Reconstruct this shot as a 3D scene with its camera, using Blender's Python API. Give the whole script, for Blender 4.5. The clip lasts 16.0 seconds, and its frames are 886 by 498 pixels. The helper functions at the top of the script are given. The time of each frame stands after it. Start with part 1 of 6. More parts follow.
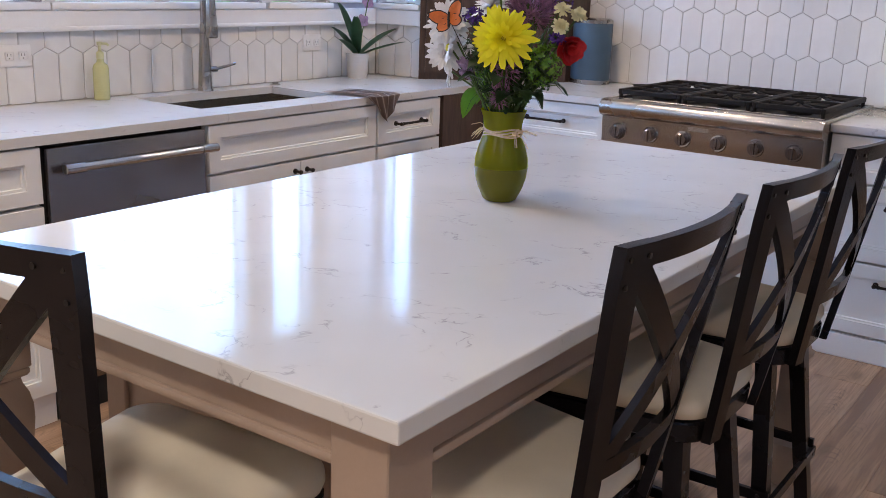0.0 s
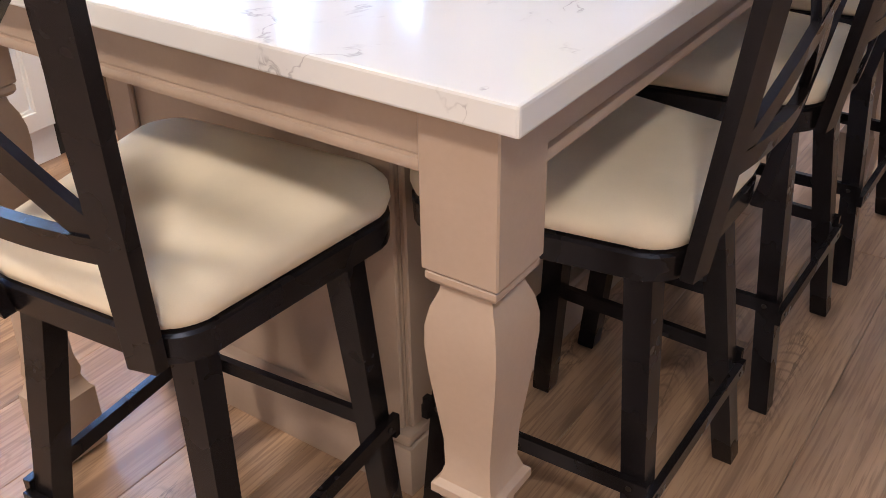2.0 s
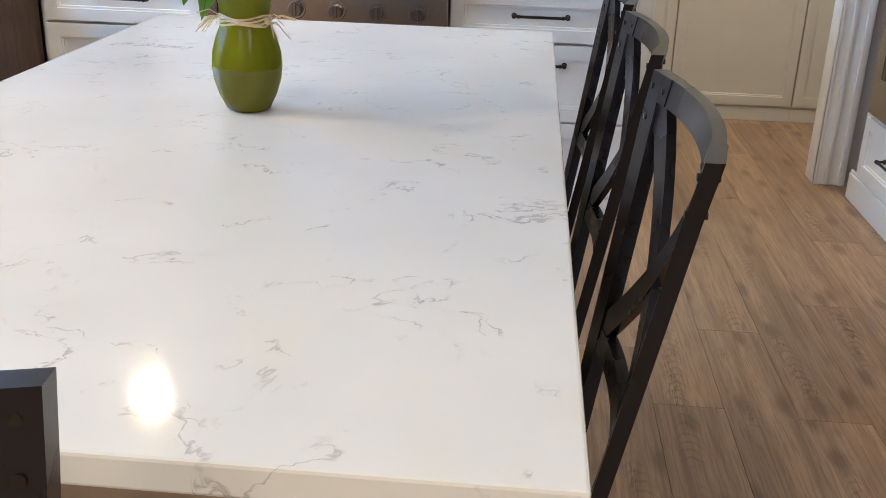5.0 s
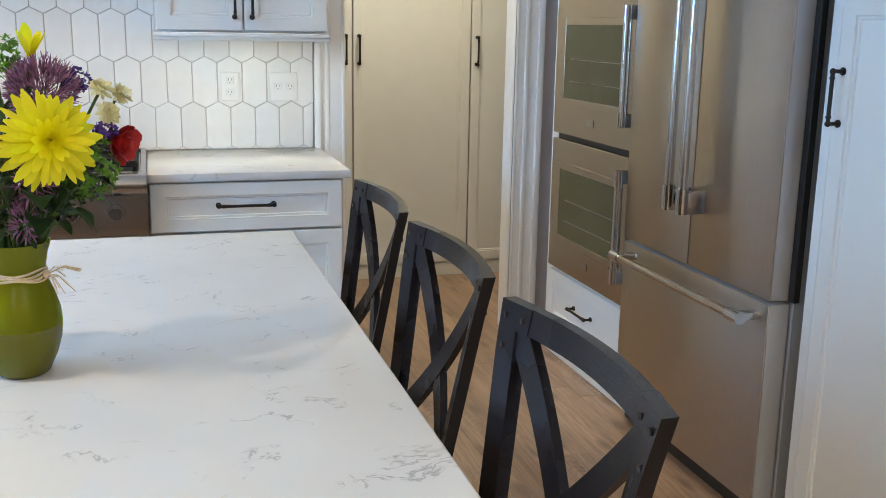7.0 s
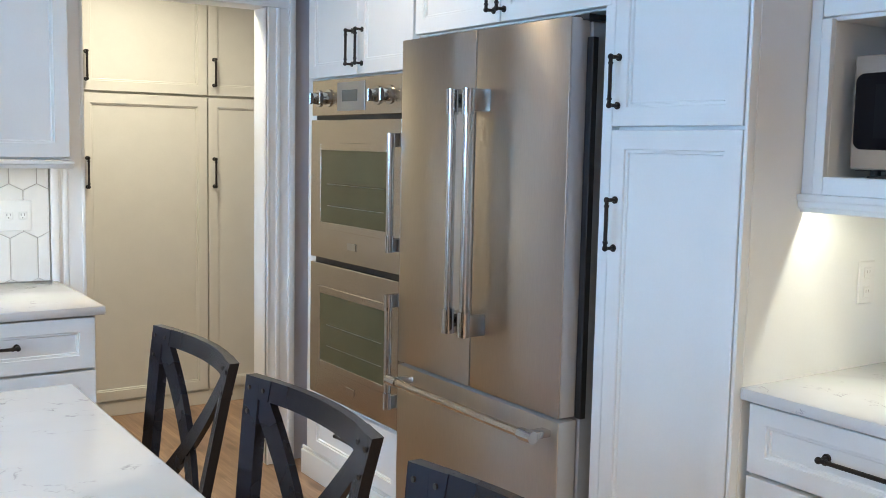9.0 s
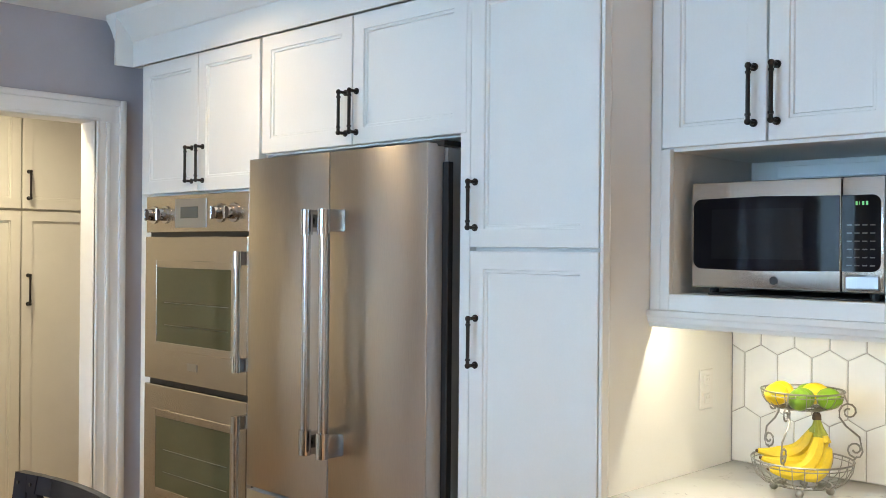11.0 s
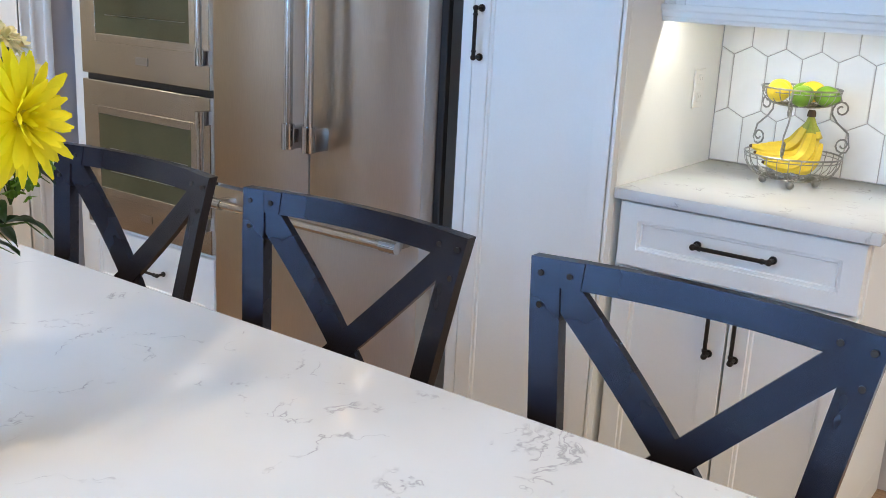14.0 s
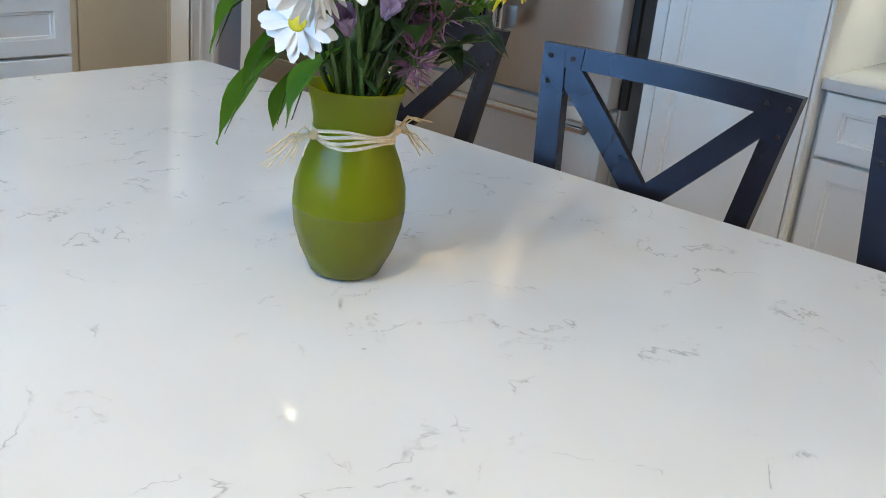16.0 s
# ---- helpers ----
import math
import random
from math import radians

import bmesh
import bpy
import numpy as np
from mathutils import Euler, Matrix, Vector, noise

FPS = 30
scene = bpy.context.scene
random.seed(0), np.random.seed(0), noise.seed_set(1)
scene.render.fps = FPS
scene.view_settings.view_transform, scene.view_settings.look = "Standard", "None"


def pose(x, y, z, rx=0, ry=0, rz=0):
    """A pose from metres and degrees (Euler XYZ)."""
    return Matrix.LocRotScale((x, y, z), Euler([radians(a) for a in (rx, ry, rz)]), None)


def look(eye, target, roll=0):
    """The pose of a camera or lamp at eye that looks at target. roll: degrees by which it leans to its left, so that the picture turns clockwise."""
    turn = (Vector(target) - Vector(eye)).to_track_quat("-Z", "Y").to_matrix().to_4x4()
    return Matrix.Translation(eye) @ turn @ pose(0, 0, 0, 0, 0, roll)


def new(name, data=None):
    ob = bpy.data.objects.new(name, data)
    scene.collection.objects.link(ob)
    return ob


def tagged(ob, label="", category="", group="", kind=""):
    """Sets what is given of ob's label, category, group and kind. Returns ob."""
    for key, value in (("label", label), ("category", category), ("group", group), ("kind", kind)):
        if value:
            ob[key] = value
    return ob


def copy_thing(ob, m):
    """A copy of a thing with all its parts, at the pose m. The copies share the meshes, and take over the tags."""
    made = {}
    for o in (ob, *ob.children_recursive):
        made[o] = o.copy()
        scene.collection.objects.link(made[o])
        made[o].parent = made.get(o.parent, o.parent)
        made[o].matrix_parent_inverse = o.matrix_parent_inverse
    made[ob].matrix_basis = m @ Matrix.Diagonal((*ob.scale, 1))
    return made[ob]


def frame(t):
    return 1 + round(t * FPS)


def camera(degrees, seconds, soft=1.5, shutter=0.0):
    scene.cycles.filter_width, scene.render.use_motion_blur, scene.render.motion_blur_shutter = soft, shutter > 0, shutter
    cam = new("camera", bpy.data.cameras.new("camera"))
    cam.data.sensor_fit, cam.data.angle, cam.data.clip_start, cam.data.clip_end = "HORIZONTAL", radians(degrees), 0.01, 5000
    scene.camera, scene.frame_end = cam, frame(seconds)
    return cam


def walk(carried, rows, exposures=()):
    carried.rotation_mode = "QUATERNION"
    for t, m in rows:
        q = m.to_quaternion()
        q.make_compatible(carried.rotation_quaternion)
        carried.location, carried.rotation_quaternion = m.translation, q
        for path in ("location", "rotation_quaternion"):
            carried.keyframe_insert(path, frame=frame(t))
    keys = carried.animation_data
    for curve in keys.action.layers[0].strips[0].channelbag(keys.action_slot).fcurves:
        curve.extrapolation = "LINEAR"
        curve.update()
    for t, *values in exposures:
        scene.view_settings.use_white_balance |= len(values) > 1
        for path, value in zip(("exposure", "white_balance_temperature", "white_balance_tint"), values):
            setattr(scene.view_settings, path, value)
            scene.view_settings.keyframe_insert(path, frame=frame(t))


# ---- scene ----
cam = camera(48.3, 16.0, soft=0.6)
PATH = [
    (0, (0.619, -0.803, 1.402), (-0.494, 0.773, 0.871), 2.1),
    (0.5, (0.57, -0.788, 1.358), (-0.509, 0.746, 0.663), 1.0),
    (1, (0.521, -0.73, 1.314), (-0.547, 0.777, 0.546), 0.5),
    (1.5, (0.456, -0.679, 1.268), (-0.565, 0.768, 0.339), -0.2),
    (2, (0.377, -0.653, 1.242), (-0.602, 0.747, 0.203), -1.0),
    (2.5, (0.279, -0.675, 1.234), (-0.604, 0.774, 0.176), 0.0),
    (2.7, (0.227, -0.687, 1.237), (-0.530, 0.739, 0.235), 0.76),
    (3, (0.146, -0.705, 1.247), (-0.512, 0.868, 0.201), 2.2),
    (3.5, (0.047, -0.73, 1.269), (-0.362, 0.97, 0.297), 3.6),
    (4, (0.006, -0.735, 1.3), (-0.274, 1.032, 0.406), 2.5),
    (4.2, (-0.009, -0.717, 1.309), (-0.269, 1.068, 0.444), 2.4),
    (6.3, (-0.209, -0.500, 1.408), (0.065, 1.412, 0.89), 1.5),
    (6.5, (-0.243, -0.51, 1.418), (0.119, 1.397, 0.936), 1.6),
    (7, (-0.343, -0.481, 1.442), (0.214, 1.389, 1.003), 1.0),
    (7.5, (-0.456, -0.475, 1.456), (0.354, 1.314, 1.076), 1.7),
    (8, (-0.503, -0.479, 1.466), (0.402, 1.277, 1.158), 1.9),
    (8.5, (-0.529, -0.4, 1.484), (0.475, 1.312, 1.233), 1.9),
    (8.7, (-0.538, -0.355, 1.484), (0.515, 1.329, 1.251), 1.6),
    (10.8, (-0.666, -0.222, 1.555), (0.699, 1.24, 1.524), 0.6),
    (11, (-0.705, -0.216, 1.545), (0.72, 1.187, 1.544), 0.5),
    (11.5, (-0.81, -0.184, 1.521), (0.775, 1.035, 1.559), 0.3),
    (12, (-0.89, -0.169, 1.525), (0.751, 0.974, 1.545), 0.3),
    (12.5, (-0.93, -0.168, 1.508), (0.703, 0.984, 1.434), 0.9),
    (13, (-0.951, -0.111, 1.494), (0.658, 1.046, 1.22), 1.9),
    (13.3, (-0.942, -0.045, 1.464), (0.649, 1.102, 1.075), 2.2),
    (13.5, (-0.944, 0.01, 1.439), (0.641, 1.146, 0.996), 2.0),
    (14, (-0.951, 0.113, 1.423), (0.614, 1.24, 0.894), 2.9),
    (14.5, (-0.971, 0.166, 1.386), (0.554, 1.28, 0.728), 4.1),
    (15, (-1.038, 0.216, 1.373), (0.479, 1.324, 0.687), 4.4),
    (15.5, (-1.148, 0.28, 1.362), (0.344, 1.4065, 0.6605), 5.5),
    (16, (-1.253, 0.357, 1.34), (0.205, 1.519, 0.618), 5.8),
]
EXPOSURES = [(0, -0.1, 6400, 16), (1, 0.1, 6550, 14), (2, 0.62, 6550, 15), (3, 0.65, 6650, 9), (4.2, 0.4, 6700, 6), (6.3, 0.25, 6850, 5), (7, 0.3, 6650, 1), (8.7, 0.52, 6550, 2), (11, 0.62, 7900, 3), (12.5, 0.60, 7800, 6), (14, 0.52, 6450, 6), (15, 0.38, 6450, 2), (16, 0.08, 6450, 0)]
walk(cam, [(t, look(e, g, r)) for t, e, g, r in PATH], EXPOSURES)

# ---- world and light ----
world = bpy.data.worlds.new("world")
scene.world = world
world.use_nodes = True
wn = world.node_tree.nodes
sky = wn.new("ShaderNodeTexSky")
sky.sky_type, sky.sun_disc = "NISHITA", False
sky.sun_elevation, sky.sun_rotation = radians(40), radians(60)
world.node_tree.links.new(sky.outputs[0], wn["Background"].inputs[0])
wn["Background"].inputs[1].default_value = 0.12

WARM, COOL, SOFT = (1.0, 0.78, 0.55), (0.27, 0.53, 1.0), (1.0, 0.90, 0.76)
WINDOW_W, DOWN_W, REAR_FILL_W, UNDER_W, HALL_FILL_W, HOOD_W = 25, 13, 19, 1.6, 13.5, 0.5


def lamp(name, at, to, sx, sy, watts, colour, shape="RECTANGLE", spread=180):
    d = bpy.data.lights.new(name, "AREA")
    d.shape, d.size, d.size_y, d.energy, d.color, d.spread = shape, sx, sy, watts, colour, radians(spread)
    ob = new(name, d)
    ob.matrix_world = look(at, to)
    return ob


# ---- materials ----
def nodes_of(name):
    m = bpy.data.materials.new(name)
    m.use_nodes = True
    t = m.node_tree
    return m, t.nodes, t.links, t.nodes["Principled BSDF"]


def coords(n, l, scale=(1, 1, 1), kind="Object", rot=(0, 0, 0)):
    c = n.new("ShaderNodeTexCoord")
    mp = n.new("ShaderNodeMapping")
    mp.inputs["Scale"].default_value, mp.inputs["Rotation"].default_value = scale, rot
    l.new(c.outputs[kind], mp.inputs[0])
    return mp.outputs[0]


def noise_of(n, l, vec, scale, detail=4, rough=0.55, distort=0.0):
    t = n.new("ShaderNodeTexNoise")
    t.inputs["Scale"].default_value, t.inputs["Detail"].default_value = scale, detail
    t.inputs["Roughness"].default_value, t.inputs["Distortion"].default_value = rough, distort
    l.new(vec, t.inputs["Vector"])
    return t.outputs["Fac"]


def ramp(n, l, fac, stops):
    r = n.new("ShaderNodeValToRGB")
    e = r.color_ramp.elements
    e[0].position, e[0].color = stops[0][0], (*stops[0][1], 1)
    e[1].position, e[1].color = stops[-1][0], (*stops[-1][1], 1)
    for p, c in stops[1:-1]:
        k = e.new(p)
        k.color = (*c, 1)
    l.new(fac, r.inputs[0])
    return r.outputs[0]


def mixed(n, l, fac, a, b, mode="MIX"):
    m = n.new("ShaderNodeMix")
    m.data_type, m.blend_type = "RGBA", mode
    for i, v in ((0, fac), (6, a), (7, b)):
        if isinstance(v, bpy.types.NodeSocket):
            l.new(v, m.inputs[i])
        elif i == 0:
            m.inputs[0].default_value = v
        else:
            m.inputs[i].default_value = (*v, 1)
    return m.outputs[2]


def bump(n, l, b, height, strength, dist=0.002):
    k = n.new("ShaderNodeBump")
    k.inputs["Strength"].default_value, k.inputs["Distance"].default_value = strength, dist
    l.new(height, k.inputs["Height"])
    l.new(k.outputs[0], b.inputs["Normal"])


def plain(name, colour, rough=0.5, metal=0.0, var=0.08, scale=9.0, fine=160.0, relief=0.06, coat=0.0, spec=0.5):
    """A painted or moulded surface, with cloudy tone at two scales, uneven gloss and fine relief."""
    m, n, l, b = nodes_of(name)
    v = coords(n, l)
    big, small = noise_of(n, l, v, scale), noise_of(n, l, v, fine, 3)
    dark = tuple(c * (1 - var) for c in colour)
    lite = tuple(min(1, c * (1 + var)) for c in colour)
    l.new(ramp(n, l, mixed(n, l, 0.35, big, small), [(0.3, dark), (0.7, lite)]), b.inputs["Base Color"])
    r = n.new("ShaderNodeMapRange")
    r.inputs[3].default_value, r.inputs[4].default_value = rough * 0.85, min(1, rough * 1.15)
    l.new(big, r.inputs[0])
    l.new(r.outputs[0], b.inputs["Roughness"])
    b.inputs["Metallic"].default_value = metal
    b.inputs["Coat Weight"].default_value = coat
    b.inputs["Specular IOR Level"].default_value = spec
    if relief:
        bump(n, l, b, small, relief)
    return m


def steel(name, colour, rough, along="z", stretch=60.0, turn=None):
    """Brushed metal: fine streaks along one axis."""
    m, n, l, b = nodes_of(name)
    s = {"x": (2, stretch, stretch), "y": (stretch, 2, stretch), "z": (stretch, stretch, 2)}[along]
    v = coords(n, l, s)
    f = noise_of(n, l, v, 14, 4, 0.5)
    cloud = noise_of(n, l, coords(n, l), 4)
    l.new(ramp(n, l, f, [(0.3, tuple(c * 0.9 for c in colour)), (0.7, colour)]), b.inputs["Base Color"])
    r = n.new("ShaderNodeMapRange")
    r.inputs[3].default_value, r.inputs[4].default_value = rough * 0.95, rough * 1.05
    l.new(cloud, r.inputs[0])
    l.new(r.outputs[0], b.inputs["Roughness"])
    b.inputs["Metallic"].default_value = 1.0
    b.inputs["Anisotropic"].default_value = 0.5
    if turn is not None:
        tn = n.new("ShaderNodeTangent")
        tn.direction_type, tn.axis = "RADIAL", "Z"
        l.new(tn.outputs[0], b.inputs["Tangent"])
        b.inputs["Anisotropic"].default_value, b.inputs["Anisotropic Rotation"].default_value = 0.8, turn
    bump(n, l, b, f, 0.02, 0.0004)
    return m


def quartz(name):
    """White quartz with short broken grey veins and faint clouds."""
    m, n, l, b = nodes_of(name)
    v = coords(n, l)
    v.node.inputs["Location"].default_value = (2.3, 4.1, 0.0)
    warp = noise_of(n, l, v, 9, 4, 0.6)
    vv = mixed(n, l, 0.13, v, warp, "ADD")
    f1 = noise_of(n, l, vv, 6.5, 5, 0.5, 0.4)
    f2 = noise_of(n, l, coords(n, l, (1.0, 1.7, 1)), 8.0, 4, 0.55, 0.7)
    lines = ramp(n, l, f1, [(0.490, (0, 0, 0)), (0.5, (1, 1, 1)), (0.510, (0, 0, 0))])
    gate = ramp(n, l, f2, [(0.50, (0, 0, 0)), (0.60, (1, 1, 1))])
    cut = noise_of(n, l, v, 34, 3)
    brk = ramp(n, l, cut, [(0.40, (0, 0, 0)), (0.50, (1, 1, 1))])
    k = mixed(n, l, 1.0, mixed(n, l, 1.0, lines, gate, "MULTIPLY"), brk, "MULTIPLY")
    halo = ramp(n, l, f1, [(0.455, (0, 0, 0)), (0.5, (0.22, 0.22, 0.22)), (0.545, (0, 0, 0))])
    k2 = mixed(n, l, 1.0, halo, gate, "MULTIPLY")
    base = ramp(n, l, noise_of(n, l, v, 2.2, 3), [(0.3, (0.59, 0.588, 0.577)), (0.7, (0.67, 0.665, 0.655))])
    c = mixed(n, l, k2, base, (0.56, 0.55, 0.545))
    c = mixed(n, l, k, c, (0.385, 0.375, 0.38))
    l.new(c, b.inputs["Base Color"])
    b.inputs["Roughness"].default_value = 0.085
    b.inputs["Specular IOR Level"].default_value = 0.22
    return m


def wood(name, light, dark, along="y", rough=0.42, scale=1.0, random_tone=0.0, relief=0.12):
    """Grained wood; each piece shifts and tones its grain by its own random number."""
    m, n, l, b = nodes_of(name)
    s = {"x": (1.1, 13, 13), "y": (13, 1.1, 13), "z": (13, 13, 1.1)}[along]
    v = coords(n, l, tuple(c * scale for c in s))
    info = n.new("ShaderNodeObjectInfo")
    sh = n.new("ShaderNodeVectorMath")
    sh.operation = "SCALE"
    comb = n.new("ShaderNodeCombineXYZ")
    for i in range(3):
        l.new(info.outputs["Random"], comb.inputs[i])
    l.new(comb.outputs[0], sh.inputs[0])
    sh.inputs["Scale"].default_value = 90.0
    add = n.new("ShaderNodeVectorMath")
    l.new(v, add.inputs[0])
    l.new(sh.outputs[0], add.inputs[1])
    grain = noise_of(n, l, add.outputs[0], 1.6, 8, 0.62, 1.6)
    fine = noise_of(n, l, add.outputs[0], 9.0, 6, 0.7, 0.4)
    col = ramp(n, l, grain, [(0.28, dark), (0.5, tuple((a + c) / 2 for a, c in zip(light, dark))), (0.68, light)])
    col = mixed(n, l, ramp(n, l, fine, [(0.35, (0.55, 0.55, 0.55)), (0.55, (0, 0, 0))]), col, tuple(c * 0.6 for c in dark))
    if random_tone:
        hs = n.new("ShaderNodeHueSaturation")
        mr = n.new("ShaderNodeMapRange")
        mr.inputs[3].default_value, mr.inputs[4].default_value = 1 - random_tone, 1 + random_tone
        l.new(info.outputs["Random"], mr.inputs[0])
        l.new(mr.outputs[0], hs.inputs["Value"])
        l.new(col, hs.inputs["Color"])
        col = hs.outputs[0]
    l.new(col, b.inputs["Base Color"])
    b.inputs["Roughness"].default_value = rough
    bump(n, l, b, fine, relief, 0.0015)
    return m


def number(n, l, op, a, b=0.0, c=0.0):
    """One step of arithmetic; a, b and c are sockets or numbers."""
    k = n.new("ShaderNodeMath")
    k.operation = op
    for i, v in enumerate((a, b, c)):
        if isinstance(v, bpy.types.NodeSocket):
            l.new(v, k.inputs[i])
        else:
            k.inputs[i].default_value = v
    return k.outputs[0]


def plank_mat(name, light, dark):
    """Oiled oak-look planks: soft streaks, cathedral arcs down the heart of the board, dark knots with fine cracks."""
    m, n, l, b = nodes_of(name)
    info = n.new("ShaderNodeObjectInfo")
    rnd = info.outputs["Random"]
    c = n.new("ShaderNodeTexCoord")
    comb = n.new("ShaderNodeCombineXYZ")
    for i, k in enumerate((17.0, 71.0, 43.0)):
        l.new(number(n, l, "MULTIPLY", rnd, k), comb.inputs[i])
    add = n.new("ShaderNodeVectorMath")
    l.new(c.outputs["Object"], add.inputs[0])
    l.new(comb.outputs[0], add.inputs[1])

    def stretched(sx, sy):
        mp = n.new("ShaderNodeMapping")
        mp.inputs["Scale"].default_value = (sx, sy, 1)
        l.new(add.outputs[0], mp.inputs[0])
        return mp.outputs[0]

    streak = noise_of(n, l, stretched(24, 0.8), 1.0, 5, 0.6, 0.8)
    pore = noise_of(n, l, stretched(170, 7), 1.0, 3, 0.6)
    cloud = noise_of(n, l, stretched(5, 0.7), 1.0, 3, 0.5)
    sep = n.new("ShaderNodeSeparateXYZ")
    l.new(c.outputs["Object"], sep.inputs[0])
    heart = number(n, l, "MULTIPLY_ADD", number(n, l, "SINE", number(n, l, "MULTIPLY", rnd, 60.0)), 0.035, sep.outputs[0])
    heart = number(n, l, "ADD", heart, number(n, l, "MULTIPLY_ADD", noise_of(n, l, stretched(2, 2.2), 1.0, 2), 0.08, -0.04))
    across = number(n, l, "MULTIPLY", heart, heart)
    wob = noise_of(n, l, stretched(9, 3), 1.0, 3)
    phase = number(n, l, "MULTIPLY_ADD", across, 900.0, number(n, l, "MULTIPLY_ADD", wob, 3.0, number(n, l, "MULTIPLY", sep.outputs[1], 26.0)))
    arcs = ramp(n, l, number(n, l, "FRACT", phase), [(0.0, (1, 1, 1)), (0.22, (0, 0, 0)), (0.8, (0, 0, 0)), (1.0, (1, 1, 1))])
    near = ramp(n, l, number(n, l, "ABSOLUTE", heart), [(0.010, (1, 1, 1)), (0.042, (0, 0, 0))])
    along = ramp(n, l, noise_of(n, l, stretched(1.5, 2.6), 1.0, 2), [(0.50, (0, 0, 0)), (0.60, (1, 1, 1))])
    zone = mixed(n, l, 1.0, near, along, "MULTIPLY")
    arcs = mixed(n, l, 1.0, arcs, zone, "MULTIPLY")
    vor = n.new("ShaderNodeTexVoronoi")
    vor.voronoi_dimensions = "2D"
    vor.inputs["Scale"].default_value = 1.0
    l.new(stretched(6.0, 2.2), vor.inputs["Vector"])
    knot = ramp(n, l, number(n, l, "MULTIPLY_ADD", wob, 0.14, vor.outputs["Distance"]), [(0.13, (1, 1, 1)), (0.24, (0, 0, 0))])
    crack_f = noise_of(n, l, stretched(14, 2.4), 1.0, 5, 0.65, 1.2)
    crack = ramp(n, l, crack_f, [(0.475, (0, 0, 0)), (0.50, (1, 1, 1)), (0.525, (0, 0, 0))])
    crack = mixed(n, l, 1.0, crack, mixed(n, l, 1.0, zone, ramp(n, l, cloud, [(0.40, (0, 0, 0)), (0.5, (1, 1, 1))]), "MULTIPLY"), "MULTIPLY")
    mid = tuple((p + q) / 2 for p, q in zip(light, dark))
    col = ramp(n, l, mixed(n, l, 0.4, streak, cloud), [(0.36, dark), (0.46, mid), (0.60, light)])
    col = mixed(n, l, number(n, l, "MULTIPLY", ramp(n, l, pore, [(0.40, (1, 1, 1)), (0.52, (0, 0, 0))]), 0.55), col, dark)
    col = mixed(n, l, number(n, l, "MULTIPLY", arcs, 0.55), col, tuple(p * 0.7 for p in dark))
    col = mixed(n, l, number(n, l, "MULTIPLY", knot, 0.6), col, tuple(p * 0.55 for p in dark))
    col = mixed(n, l, number(n, l, "MULTIPLY", crack, 0.8), col, tuple(p * 0.35 for p in dark))
    hs = n.new("ShaderNodeHueSaturation")
    l.new(number(n, l, "MULTIPLY_ADD", rnd, 0.16, 0.92), hs.inputs["Value"])
    l.new(col, hs.inputs["Color"])
    l.new(hs.outputs[0], b.inputs["Base Color"])
    l.new(number(n, l, "MULTIPLY_ADD", streak, 0.14, 0.30), b.inputs["Roughness"])
    bump(n, l, b, number(n, l, "SUBTRACT", pore, arcs), 0.12, 0.001)
    return m


def tile_mat(name):
    """Glazed white tile, each a little different in tone."""
    m, n, l, b = nodes_of(name)
    info = n.new("ShaderNodeObjectInfo")
    c = ramp(n, l, info.outputs["Random"], [(0.0, (0.72, 0.71, 0.685)), (1.0, (0.80, 0.79, 0.77))])
    cl = noise_of(n, l, coords(n, l), 14, 3)
    c = mixed(n, l, ramp(n, l, cl, [(0.4, (0, 0, 0)), (0.8, (0.25, 0.25, 0.25))]), c, (0.62, 0.60, 0.57))
    l.new(c, b.inputs["Base Color"])
    b.inputs["Roughness"].default_value = 0.16
    bump(n, l, b, noise_of(n, l, coords(n, l), 22, 2), 0.12, 0.003)
    return m


def glow(name, colour, power):
    m, n, l, b = nodes_of(name)
    b.inputs["Base Color"].default_value = (*colour, 1)
    b.inputs["Emission Color"].default_value = (*colour, 1)
    b.inputs["Emission Strength"].default_value = power
    return m


def glass(name, colour=(1, 1, 1), rough=0.0, ior=1.45):
    m, n, l, b = nodes_of(name)
    b.inputs["Base Color"].default_value = (*colour, 1)
    b.inputs["Roughness"].default_value = rough
    b.inputs["Transmission Weight"].default_value = 1.0
    b.inputs["IOR"].default_value = ior
    return m


